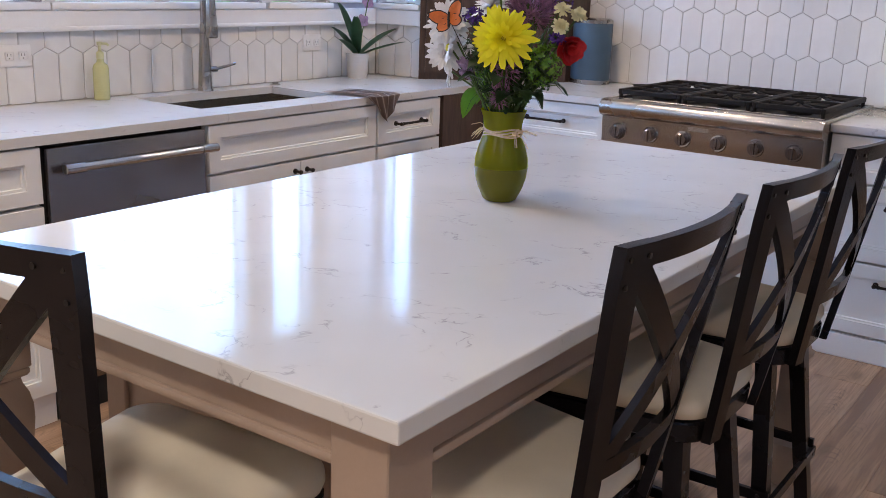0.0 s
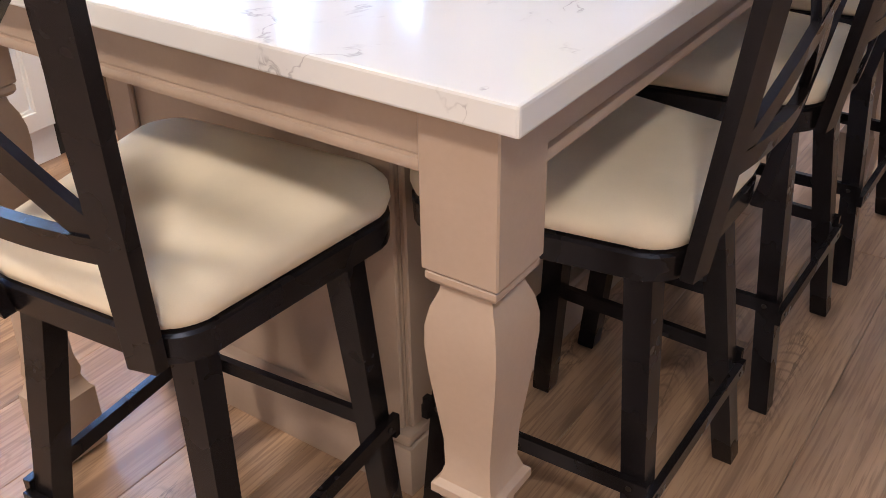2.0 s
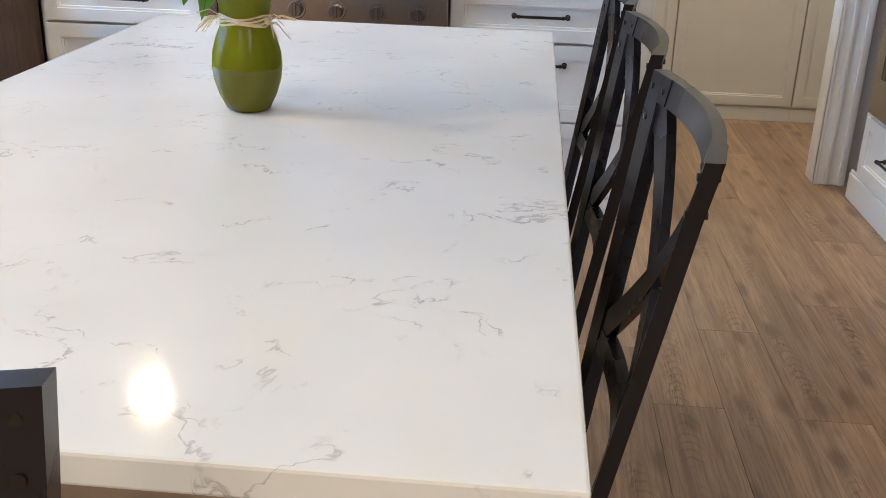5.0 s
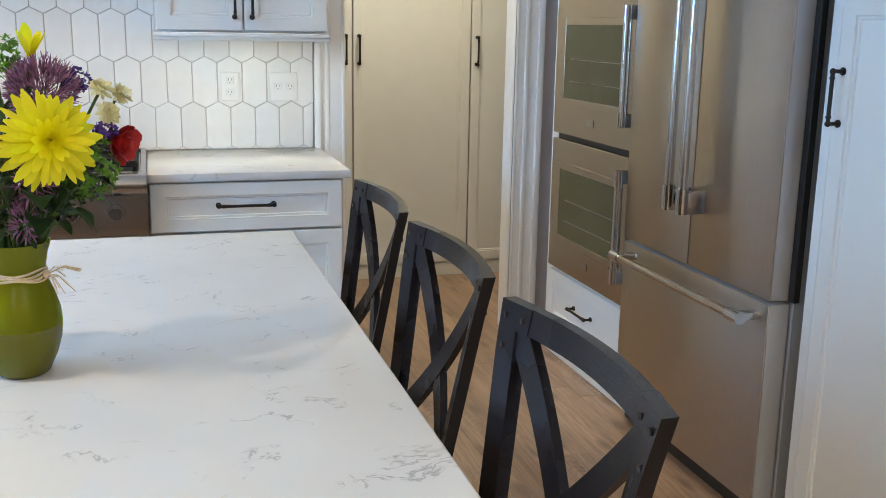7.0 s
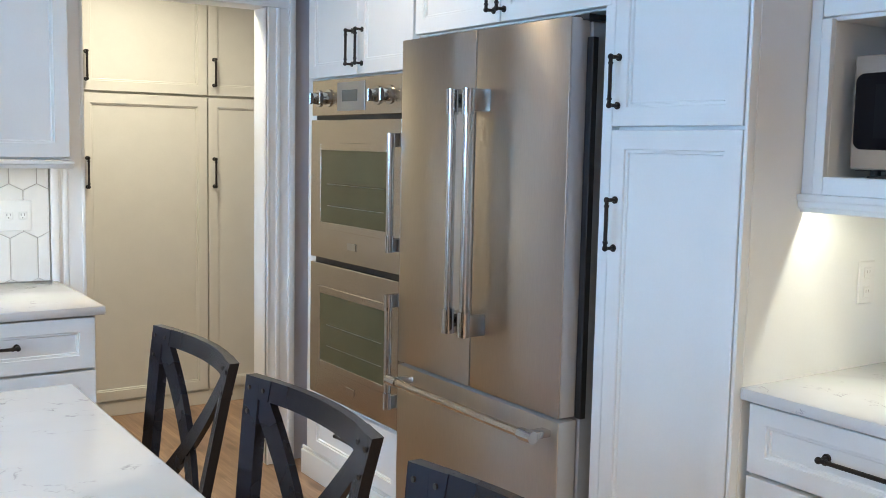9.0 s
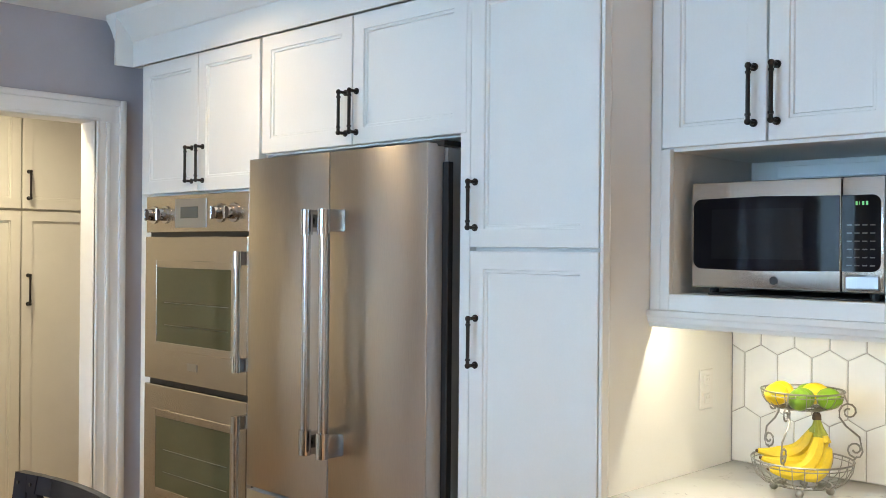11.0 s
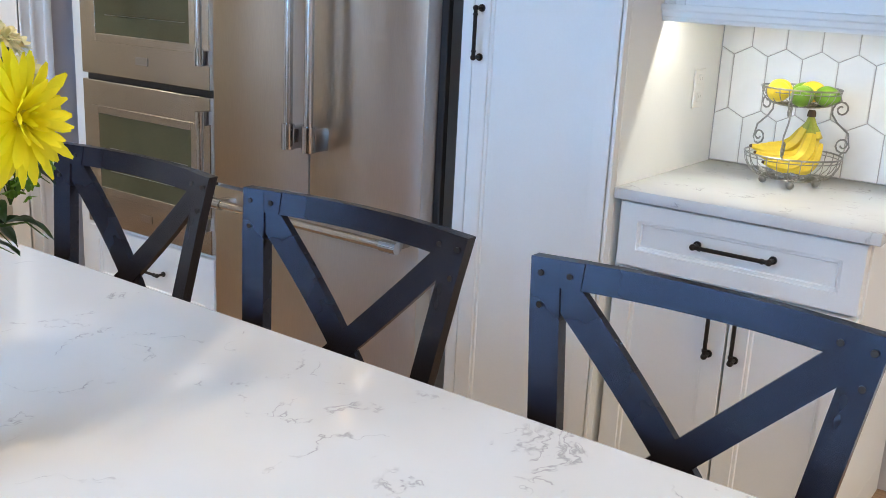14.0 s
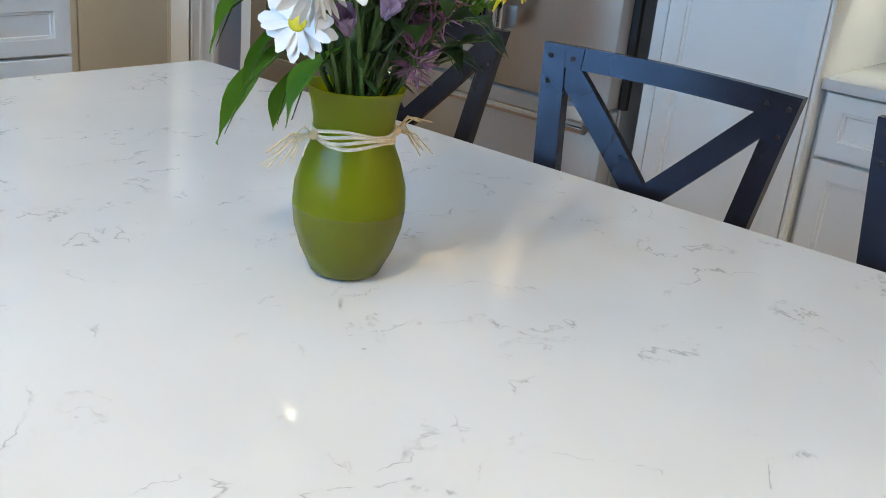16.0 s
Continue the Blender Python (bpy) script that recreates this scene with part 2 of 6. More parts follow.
M = {
    "wall": plain("wall_paint", (0.50, 0.49, 0.535), 0.75, var=0.04, relief=0.12),
    "ceiling": plain("ceiling_paint", (0.78, 0.78, 0.77), 0.85, var=0.03, relief=0.1),
    "white": plain("white_cabinet_paint", (0.76, 0.765, 0.75), 0.38, var=0.025, scale=5, relief=0.03),
    "trim": plain("trim_paint", (0.82, 0.82, 0.81), 0.42, var=0.03, relief=0.03),
    "cream": plain("cream_cabinet_paint", (0.66, 0.635, 0.56), 0.45, var=0.03, relief=0.03),
    "taupe": plain("taupe_glazed_paint", (0.365, 0.275, 0.215), 0.42, var=0.05, scale=6, fine=120, relief=0.05),
    "quartz": quartz("white_quartz"),
    "plank": plank_mat("floor_plank", (0.445, 0.29, 0.182), (0.20, 0.12, 0.075)),
    "under": plain("floor_joint", (0.05, 0.035, 0.025), 0.8),
    "black_wood": plain("black_stained_wood", (0.0085, 0.0068, 0.0072), 0.27, var=0.15, scale=5, fine=90, relief=0.015, spec=0.42),
    "cushion": plain("cream_upholstery", (0.74, 0.655, 0.515), 0.92, var=0.06, scale=14, fine=900, relief=0.25, spec=0.2),
    "walnut": wood("dark_walnut", (0.105, 0.062, 0.043), (0.05, 0.028, 0.02), "z", 0.5),
    "tile": tile_mat("white_tile"),
    "grout": plain("grey_grout", (0.44, 0.415, 0.38), 0.85, var=0.06, relief=0.2),
    "steel_z": steel("brushed_steel_upright", (0.53, 0.485, 0.435), 0.33, "z", turn=0.25),
    "steel_x": steel("brushed_steel_level", (0.50, 0.465, 0.425), 0.27, "x"),
    "steel_y": steel("brushed_steel_sideways", (0.53, 0.475, 0.41), 0.26, "y"),
    # colour darkened for the dark island mirrored in the dishwasher; also serves knob grips
    "steel_dark": steel("darkened_brushed_steel", (0.30, 0.27, 0.265), 0.27, "y"),
    "steel_grey": steel("grey_brushed_steel", (0.58, 0.57, 0.55), 0.24, "y"),
    "steel_side": steel("steel_door_edge", (0.42, 0.43, 0.45), 0.36, "z"),
    "chrome": plain("polished_chrome", (0.50, 0.50, 0.51), 0.07, 1.0, var=0.03, relief=0.0),
    "handle_steel": steel("satin_steel_bar", (0.54, 0.53, 0.515), 0.22, "z"),
    "nickel": plain("brushed_nickel", (0.40, 0.38, 0.355), 0.27, 1.0, var=0.05),
    "wire": plain("silver_wire", (0.34, 0.33, 0.315), 0.30, 1.0, var=0.08),
    "bronze": plain("dark_bronze", (0.022, 0.018, 0.016), 0.38, 0.5, var=0.2, scale=60),
    "iron": plain("cast_iron", (0.014, 0.012, 0.012), 0.62, 0.0, var=0.25, scale=40, relief=0.35, spec=0.2),
    "black_glass": plain("black_glass", (0.006, 0.006, 0.008), 0.03, relief=0.0, var=0.02, spec=0.12),
    # olive base colour stands in for the hall mirrored in the glass
    "oven_glass": plain("oven_glass", (0.085, 0.080, 0.040), 0.04, relief=0.0, var=0.15, scale=3),
    "black": plain("black_plastic", (0.014, 0.014, 0.015), 0.4),
    "gap": plain("dark_gap", (0.012, 0.012, 0.012), 0.7),
    "plate": plain("outlet_plate", (0.76, 0.75, 0.73), 0.35, var=0.02),
    "slot": plain("outlet_slot", (0.17, 0.165, 0.16), 0.6),
    "mesh": plain("dim_mesh_window", (0.012, 0.013, 0.015), 0.04, relief=0.0, spec=0.15),
    "door_edge": plain("grey_door_edge", (0.44, 0.45, 0.47), 0.42, 0.1, var=0.05),
    "lcd": plain("grey_display", (0.08, 0.095, 0.10), 0.2, var=0.1),
    "lcd_green": glow("green_digits", (0.12, 0.45, 0.18), 0.5),
    "key": plain("key_print", (0.10, 0.105, 0.11), 0.5),
    "pane": glass("window_glass"),
    "raffia": plain("raffia", (0.70, 0.56, 0.36), 0.8, var=0.2, scale=60),
    "stem": plain("flower_stem", (0.055, 0.11, 0.022), 0.55, var=0.3, scale=50),
    "orchid_leaf": plain("orchid_leaf", (0.055, 0.15, 0.075), 0.38, var=0.2, scale=30, relief=0.15),
    "leaf_dark": plain("dark_green_leaf", (0.028, 0.068, 0.018), 0.45, var=0.35, scale=35, relief=0.25),
    "yellow_dark": plain("yellow_disc", (0.55, 0.48, 0.02), 0.6, var=0.25, scale=120),
    "white_petal": plain("white_petal", (0.76, 0.76, 0.77), 0.55, var=0.06, scale=50, relief=0.15),
    "cream_petal": plain("cream_petal", (0.74, 0.70, 0.42), 0.55, var=0.12, scale=60),
    "purple": plain("purple_petal", (0.075, 0.022, 0.23), 0.6, var=0.35, scale=70),
    "mauve": plain("mauve_plume", (0.30, 0.135, 0.25), 0.7, var=0.35, scale=80),
    "lilac": plain("lilac_bud", (0.42, 0.30, 0.48), 0.55, var=0.3, scale=40),
    "red": plain("red_petal", (0.50, 0.018, 0.022), 0.55, var=0.25, scale=50, relief=0.3),
    "orange": plain("orange_wing", (0.66, 0.17, 0.035), 0.55, var=0.2, scale=60),
    "banana": plain("banana_skin", (0.72, 0.51, 0.035), 0.45, var=0.12, scale=30),
    "banana_green": plain("banana_stalk", (0.32, 0.34, 0.04), 0.5, var=0.2, scale=50),
    "banana_tip": plain("banana_tip", (0.09, 0.05, 0.02), 0.6),
    "lemon": plain("lemon_skin", (0.80, 0.56, 0.03), 0.4, var=0.1, fine=380, relief=0.35),
    "lime": plain("lime_skin", (0.17, 0.32, 0.022), 0.38, var=0.15, fine=380, relief=0.3),
    "soap": plain("yellow_soap", (0.58, 0.58, 0.30), 0.2, var=0.08),
    "pump": plain("yellow_pump", (0.60, 0.60, 0.36), 0.35, var=0.06),
    "pot": plain("white_ceramic", (0.66, 0.66, 0.66), 0.35, var=0.04),
    "towel": plain("brown_striped_towel", (0.19, 0.145, 0.13), 0.95, var=0.25, scale=70, relief=0.5),
    "towel_pale": plain("pale_towel_stripe", (0.42, 0.36, 0.33), 0.95, var=0.15, scale=70, relief=0.5),
    "blue": plain("blue_canister_enamel", (0.055, 0.10, 0.145), 0.42, var=0.12, relief=0.1),
    "bulb": glow("lamp_disc", (1.0, 0.86, 0.68), 4.0),
    "strip": glow("led_strip", (1.0, 0.90, 0.74), 1.0),
}

# blue tint puts the windows' cool sheen into the wood's gloss colour
M["black_wood"].node_tree.nodes["Principled BSDF"].inputs["Specular Tint"].default_value = (0.58, 0.70, 1.0, 1)


def satin_glass(name, colour, share=0.45, rough=0.27, var=0.06, relief=0.02):
    """A satin surface that lets light pass softly through, as frosted glass or a leaf."""
    m = plain(name, colour, rough, var=var, scale=18, relief=relief)
    n, l = m.node_tree.nodes, m.node_tree.links
    tr = n.new("ShaderNodeBsdfTranslucent")
    tr.inputs["Color"].default_value = (min(1, colour[0] * 2.1), min(1, colour[1] * 2.1), colour[2], 1)
    mx = n.new("ShaderNodeMixShader")
    mx.inputs[0].default_value = share
    l.new(n["Principled BSDF"].outputs[0], mx.inputs[1])
    l.new(tr.outputs[0], mx.inputs[2])
    l.new(mx.outputs[0], n["Material Output"].inputs["Surface"])
    return m


M["vase"] = satin_glass("green_vase", (0.285, 0.30, 0.012), 0.62, 0.22)
M["yellow"] = satin_glass("yellow_petal", (0.83, 0.71, 0.015), 0.3, 0.55, 0.1, 0.15)
M["leaf"] = satin_glass("green_leaf", (0.10, 0.21, 0.032), 0.4, 0.45, 0.3, 0.2)
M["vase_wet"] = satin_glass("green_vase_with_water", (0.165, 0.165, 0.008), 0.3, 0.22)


def backdrop_mat():
    """Bright sky with soft foliage, outside the windows."""
    m, n, l, b = nodes_of("garden_backdrop")
    f = noise_of(n, l, coords(n, l), 1.1, 6, 0.65)
    c = ramp(n, l, f, [(0.40, (0.10, 0.22, 0.07)), (0.52, (0.42, 0.58, 0.40)), (0.60, (0.62, 0.80, 1.0))])
    b.inputs["Base Color"].default_value = (0, 0, 0, 1)
    l.new(c, b.inputs["Emission Color"])
    b.inputs["Emission Strength"].default_value = 2.2
    return m


# ---- mesh helpers ----
def base_of(ob):
    while ob.parent:
        ob = ob.parent
    return ob


def finish(name, bm, material, smooth):
    me = bpy.data.meshes.new(name)
    bmesh.ops.recalc_face_normals(bm, faces=bm.faces[:])
    if smooth:
        for f in bm.faces:
            f.smooth = True
    bm.to_mesh(me)
    bm.free()
    if smooth:
        me.set_sharp_from_angle(angle=radians(smooth))
    for k in material if isinstance(material, (list, tuple)) else [material]:
        me.materials.append(M[k])
    return me


def part(name, bm, material, parent, label="", smooth=28, world_space=False):
    """Links bm as one mesh under a thing or a part. world_space: its points are in the world."""
    if world_space:
        bmesh.ops.transform(bm, matrix=base_of(parent).matrix_basis.inverted(), verts=bm.verts[:])
    ob = new(name, finish(name, bm, material, smooth))
    ob.parent = parent
    return tagged(ob, label)


def wpart(name, bm, material, parent, label="", smooth=28):
    return part(name, bm, material, parent, label, smooth, True)


def thing(name, m, label, category, group=""):
    ob = new(name)
    ob.empty_display_size = 0.05
    ob.matrix_basis = m
    return tagged(ob, label, category, group)


def solid(name, bm, material, label="", category="", group="", kind="", smooth=28):
    return tagged(new(name, finish(name, bm, material, smooth)), label, category, group, kind)


def box(bm, x0, x1, y0, y1, z0, z1, bevel=0.0, seg=1):
    """Adds a block, its edges rounded by bevel."""
    r = bmesh.ops.create_cube(bm, size=1)
    for v in r["verts"]:
        v.co = Vector(((x0 + x1) / 2 + v.co.x * (x1 - x0), (y0 + y1) / 2 + v.co.y * (y1 - y0), (z0 + z1) / 2 + v.co.z * (z1 - z0)))
    if bevel:
        es = list({e for v in r["verts"] for e in v.link_edges})
        bmesh.ops.bevel(bm, geom=es, offset=bevel, segments=seg, affect="EDGES", profile=0.5)
    return bm


def B(*a, **k):
    return box(bmesh.new(), *a, **k)


def rod(bm, p, q, r, seg=10, r2=None):
    p, q = Vector(p), Vector(q)
    d = q - p
    m = Matrix.Translation((p + q) / 2) @ d.to_track_quat("Z", "Y").to_matrix().to_4x4()
    bmesh.ops.create_cone(bm, cap_ends=True, segments=seg, radius1=r, radius2=r if r2 is None else r2, depth=d.length, matrix=m)
    return bm


def tube(bm, pts, r, seg=6, radii=None, closed=False):
    """A round tube through points."""
    pts = [Vector(p) for p in pts]
    n = len(pts)
    rings = []
    up = Vector((0.13, 0.21, 0.97)).normalized()
    for i, p in enumerate(pts):
        a = pts[i - 1] if (i or closed) else p
        c = pts[(i + 1) % n] if (i < n - 1 or closed) else p
        d = (c - a).normalized()
        s = d.cross(up)
        if s.length < 1e-3:
            s = d.cross(Vector((1, 0, 0)))
        s.normalize()
        t = s.cross(d).normalized()
        rr = radii[i] if radii else r
        rings.append([bm.verts.new(p + rr * (math.cos(2 * math.pi * k / seg) * s + math.sin(2 * math.pi * k / seg) * t)) for k in range(seg)])
    for i in range(n if closed else n - 1):
        A, C = rings[i], rings[(i + 1) % n]
        for k in range(seg):
            bm.faces.new((A[k], A[(k + 1) % seg], C[(k + 1) % seg], C[k]))
    if not closed:
        bm.faces.new(rings[0][::-1])
        bm.faces.new(rings[-1])
    return bm


def lathe(bm, prof, at=(0, 0, 0), seg=24, square=False):
    """Turns a profile of (radius, height) round an upright axis; square: four flat sides."""
    n = 4 if square else seg
    k = math.sqrt(2) if square else 1
    off = math.pi / 4 if square else 0
    rings = []
    for r, z in prof:
        if r <= 1e-6:
            rings.append([bm.verts.new((at[0], at[1], at[2] + z))])
        else:
            rings.append([bm.verts.new((at[0] + k * r * math.cos(off + 2 * math.pi * i / n), at[1] + k * r * math.sin(off + 2 * math.pi * i / n), at[2] + z)) for i in range(n)])
    for A, C in zip(rings, rings[1:]):
        for i in range(n):
            j = (i + 1) % n
            if len(A) == 1 and len(C) == 1:
                continue
            if len(A) == 1:
                bm.faces.new((A[0], C[j], C[i]))
            elif len(C) == 1:
                bm.faces.new((A[i], A[j], C[0]))
            else:
                bm.faces.new((A[i], A[j], C[j], C[i]))
    for ring, flip in ((rings[0], True), (rings[-1], False)):
        if len(ring) > 2:
            bm.faces.new(ring[::-1] if flip else ring)
    return bm


def loft(bm, rings, caps=True):
    vs = [[bm.verts.new(p) for p in r] for r in rings]
    n = len(vs[0])
    for A, C in zip(vs, vs[1:]):
        for i in range(n):
            bm.faces.new((A[i], A[(i + 1) % n], C[(i + 1) % n], C[i]))
    if caps:
        bm.faces.new(vs[0][::-1])
        bm.faces.new(vs[-1])
    return bm


class Face:
    """An upright front: u runs along it, v is up, w comes out of it into the room."""

    def __init__(self, side, pos):
        self.side, self.pos = side, pos

    def at(self, u, v, w):
        return {"E": (self.pos - w, u, v), "W": (self.pos + w, u, v), "N": (u, self.pos - w, v)}[self.side]

    def box(self, bm, u0, u1, v0, v1, w0, w1, bevel=0.0015, seg=1):
        a, c = self.at(u0, v0, w0), self.at(u1, v1, w1)
        lo = [min(i, j) for i, j in zip(a, c)]
        hi = [max(i, j) for i, j in zip(a, c)]
        return box(bm, lo[0], hi[0], lo[1], hi[1], lo[2], hi[2], bevel, seg)

    def B(self, *a, **k):
        return self.box(bmesh.new(), *a, **k)


def shaker(f, u0, u1, v0, v1, t=0.02, rail=0.052):
    """A framed door or drawer front in one piece: rounded rim, frame, inner step and sunk panel."""
    bm = bmesh.new()
    g = 0.0021
    u0, u1, v0, v1 = u0 + g, u1 - g, v0 + g, v1 - g
    r = min(rail, (v1 - v0) * 0.27)
    rings = []
    for a, c, w in ((0, 0, -0.0115), (0, 0, t - 0.002), (0.0018, 0.0018, t), (rail - 0.001, r - 0.001, t), (rail, r, t - 0.0015), (rail + 0.0005, r + 0.0005, t - 0.006),
                    (rail + 0.008, r + 0.008, t - 0.0065), (rail + 0.0105, r + 0.0105, t - 0.0115)):
        rings.append([f.at(u0 + a, v0 + c, w), f.at(u1 - a, v0 + c, w), f.at(u1 - a, v1 - c, w), f.at(u0 + a, v1 - c, w)])
    return loft(bm, rings)


def pull(f, u0, v0, u1, v1, w=0.02, out=0.032, r=0.0055):
    """A dark bar pull on two round posts with ball ends."""
    bm = bmesh.new()
    d = Vector((u1 - u0, v1 - v0)).normalized()
    rod(bm, f.at(u0, v0, w + out), f.at(u1, v1, w + out), r, 10)
    for u, v, k in ((u0, v0, 1), (u1, v1, -1)):
        rod(bm, f.at(u, v, w - 0.001), f.at(u, v, w + 0.004), r * 1.9, 12)
        rod(bm, f.at(u, v, w + 0.003), f.at(u, v, w + out), r * 0.95, 10)
        bmesh.ops.create_uvsphere(bm, u_segments=10, v_segments=7, radius=r * 1.55, matrix=Matrix.Translation(f.at(u, v, w + out)))
        e, g2 = (u + k * d.x * 0.014, v + k * d.y * 0.014), (u + k * d.x * 0.02, v + k * d.y * 0.02)
        rod(bm, f.at(*e, w + out), f.at(*g2, w + out), r * 1.35, 10)
    return bm


def front(parent, name, f, u0, u1, v0, v1, handle=None, material="white", rail=0.052):
    d = wpart(name, shaker(f, u0, u1, v0, v1, rail=rail), material, parent)
    if handle:
        wpart("handle", pull(f, *handle), "bronze", d, "dark bronze bar handle")
    return d


def knob(bm, f, u, v, w, r=0.014, out=0.03):
    rod(bm, f.at(u, v, w), f.at(u, v, w + out * 0.6), r * 0.45, 12)
    rod(bm, f.at(u, v, w + out * 0.5), f.at(u, v, w + out), r, 16, r * 0.86)
    return bm


# hexagonal tiles, long side upright
TW, TS, TR = 0.1027, 0.161, 0.027
ROW = TS + TR


def clip(poly, axis, lim, keep_below):
    out = []
    for i, p in enumerate(poly):
        q = poly[(i + 1) % len(poly)]
        a = (lim - p[axis]) * (1 if keep_below else -1)
        c = (lim - q[axis]) * (1 if keep_below else -1)
        if a >= 0:
            out.append(p)
        if (a > 0 > c) or (a < 0 < c):
            k = a / (a - c)
            out.append((p[0] + k * (q[0] - p[0]), p[1] + k * (q[1] - p[1])))
    return out


def tile_mesh(poly, f0):
    """One tile from its outline: a thin slab with a chamfered face."""
    n = len(poly)
    cx, cz = sum(p[0] for p in poly) / n, sum(p[1] for p in poly) / n
    sx, sz = max(p[0] for p in poly) - min(p[0] for p in poly), max(p[1] for p in poly) - min(p[1] for p in poly)
    bm = bmesh.new()
    back, mid, top = [], [], []
    for u, v in poly:
        s = [1 - 0.004 / max(sx, 0.008), 1 - 0.004 / max(sz, 0.008)]
        back.append(bm.verts.new(f0.at(cx + (u - cx) * 1, cz + (v - cz) * 1, 0)))
        mid.append(bm.verts.new(f0.at(cx + (u - cx), cz + (v - cz), 0.0052)))
        top.append(bm.verts.new(f0.at(cx + (u - cx) * s[0], cz + (v - cz) * s[1], 0.007)))
    for A, C in ((back, mid), (mid, top)):
        for i in range(n):
            bm.faces.new((A[i], A[(i + 1) % n], C[(i + 1) % n], C[i]))
    bm.faces.new(top)
    return finish("tile", bm, "tile", 0)


def tiles(wall, f, u0, u1, v0, v1, uph, vph):
    """Lays tiles on a wall between u0 and u1, v0 and v1; uph, vph: an upright joint and the foot of its straight side."""
    f0 = Face(f.side, 0)
    g = 0.0016
    hexa = [(-TW / 2 + g, -TS / 2), (0, -TS / 2 - TR + g), (TW / 2 - g, -TS / 2), (TW / 2 - g, TS / 2), (0, TS / 2 + TR - g), (-TW / 2 + g, TS / 2)]
    whole = tile_mesh(hexa, f0)
    r0 = int(math.floor((v0 - vph) / ROW)) - 1
    r1 = int(math.ceil((v1 - vph) / ROW)) + 1
    for r in range(r0, r1 + 1):
        vc = vph + r * ROW + TS / 2
        shift = uph + (TW / 2 if r % 2 == 0 else 0)
        for i in range(int((u0 - shift) / TW) - 2, int((u1 - shift) / TW) + 3):
            uc = shift + i * TW
            poly = [(uc + a, vc + c) for a, c in hexa]
            cut = clip(clip(clip(clip(poly, 0, u1, True), 0, u0, False), 1, v1, True), 1, v0, False)
            if len(cut) < 3:
                continue
            su, sv = max(p[0] for p in cut) - min(p[0] for p in cut), max(p[1] for p in cut) - min(p[1] for p in cut)
            if su < 0.006 or sv < 0.006:
                continue
            full = len(cut) == 6 and all(abs(a[0] - c[0]) + abs(a[1] - c[1]) < 1e-6 for a, c in zip(cut, poly))
            me = whole if full else tile_mesh([(a - uc, c - vc) for a, c in cut], f0)
            ob = new("tile", me)
            ob.parent = wall
            ob.location = f.at(uc, vc, 0.0)


# ---- large structure ----
XW, XE, YN, YS, ZC = -2.63, 2.034, 3.84, -3.6, 2.52
FW, FE, FN = Face("W", XW), Face("E", XE), Face("N", YN)

floor = solid("floor", B(-2.8, 2.2, YS - 0.2, 5.7, -0.12, -0.008), "under", kind="structure", label="dark joint bed under the brown planks")
ceiling = solid("ceiling", B(-2.8, 2.2, YS - 0.2, 5.7, ZC, ZC + 0.12), "ceiling", kind="structure", label="flat white painted ceiling")

# west wall with three window openings over the sink
PANES = [(0.38, 1.26), (1.355, 2.31), (2.42, 2.75)]
YR = 3.14
FB = Face("N", YR)
WZ0, WZ1 = 1.27, 2.22
bm = bmesh.new()
box(bm, XW - 0.17, XW, YS, YR + 0.13, -0.1, WZ0 - 0.02)
box(bm, XW - 0.17, XW, YS, YR + 0.13, WZ1 + 0.02, ZC)
edge = YS
for a, c in PANES + [(YR + 0.13, 9)]:
    box(bm, XW - 0.17, XW, edge, a - (0.02 if c < 9 else 0), WZ0 - 0.02, WZ1 + 0.02)
    edge = c + 0.02
wall_west = solid("wall_west", bm, "wall", kind="structure", label="grey-lavender painted wall behind the sink")
# short return wall with a narrow window, beside the corner cabinet
RX0, RX1, RE = -2.60, -2.385, -2.335
bm = bmesh.new()
box(bm, XW, RE, YR, YR + 0.13, -0.1, WZ0 - 0.02)
box(bm, XW, RE, YR, YR + 0.13, WZ1 + 0.02, ZC)
box(bm, XW, RX0 - 0.012, YR, YR + 0.13, WZ0 - 0.02, WZ1 + 0.02)
box(bm, RX1 + 0.012, RE, YR, YR + 0.13, WZ0 - 0.02, WZ1 + 0.02)
box(bm, RE - 0.06, RE, YR + 0.13, YN + 0.13, -0.1, ZC)
wall_return = solid("wall_return", bm, "wall", kind="structure", label="short grey-lavender return wall with a narrow window")
# north wall with the doorway to the pantry hall
DX0, DX1, DZ = 0.46, 1.29, 2.10
bm = bmesh.new()
box(bm, RE, DX0 - 0.01, YN, YN + 0.13, -0.1, ZC)
box(bm, DX1 + 0.01, XE, YN, YN + 0.13, -0.1, ZC)
box(bm, DX0 - 0.01, DX1 + 0.01, YN, YN + 0.13, DZ + 0.01, ZC)
wall_north = solid("wall_north", bm, "wall", kind="structure", label="grey-lavender painted wall with a cased doorway")
wall_east = solid("wall_east", B(XE, XE + 0.15, YS, 5.7, -0.1, ZC), "wall", kind="structure", label="grey-lavender painted wall behind the tall cabinets")
wall_south = solid("wall_south", B(XW, XE, YS - 0.15, YS, -0.1, ZC), "wall", kind="structure", label="plain grey-lavender wall closing the room")
wall_hall = solid("wall_hall", B(XW, XE, 5.55, 5.7, -0.1, ZC), "wall", kind="structure", label="plain wall at the end of the hall")
wall_hall_side = solid("wall_hall_side", B(-0.12, 0.0, YN + 0.13, 5.55, -0.1, ZC), "wall", kind="structure", label="plain side wall of the hall")


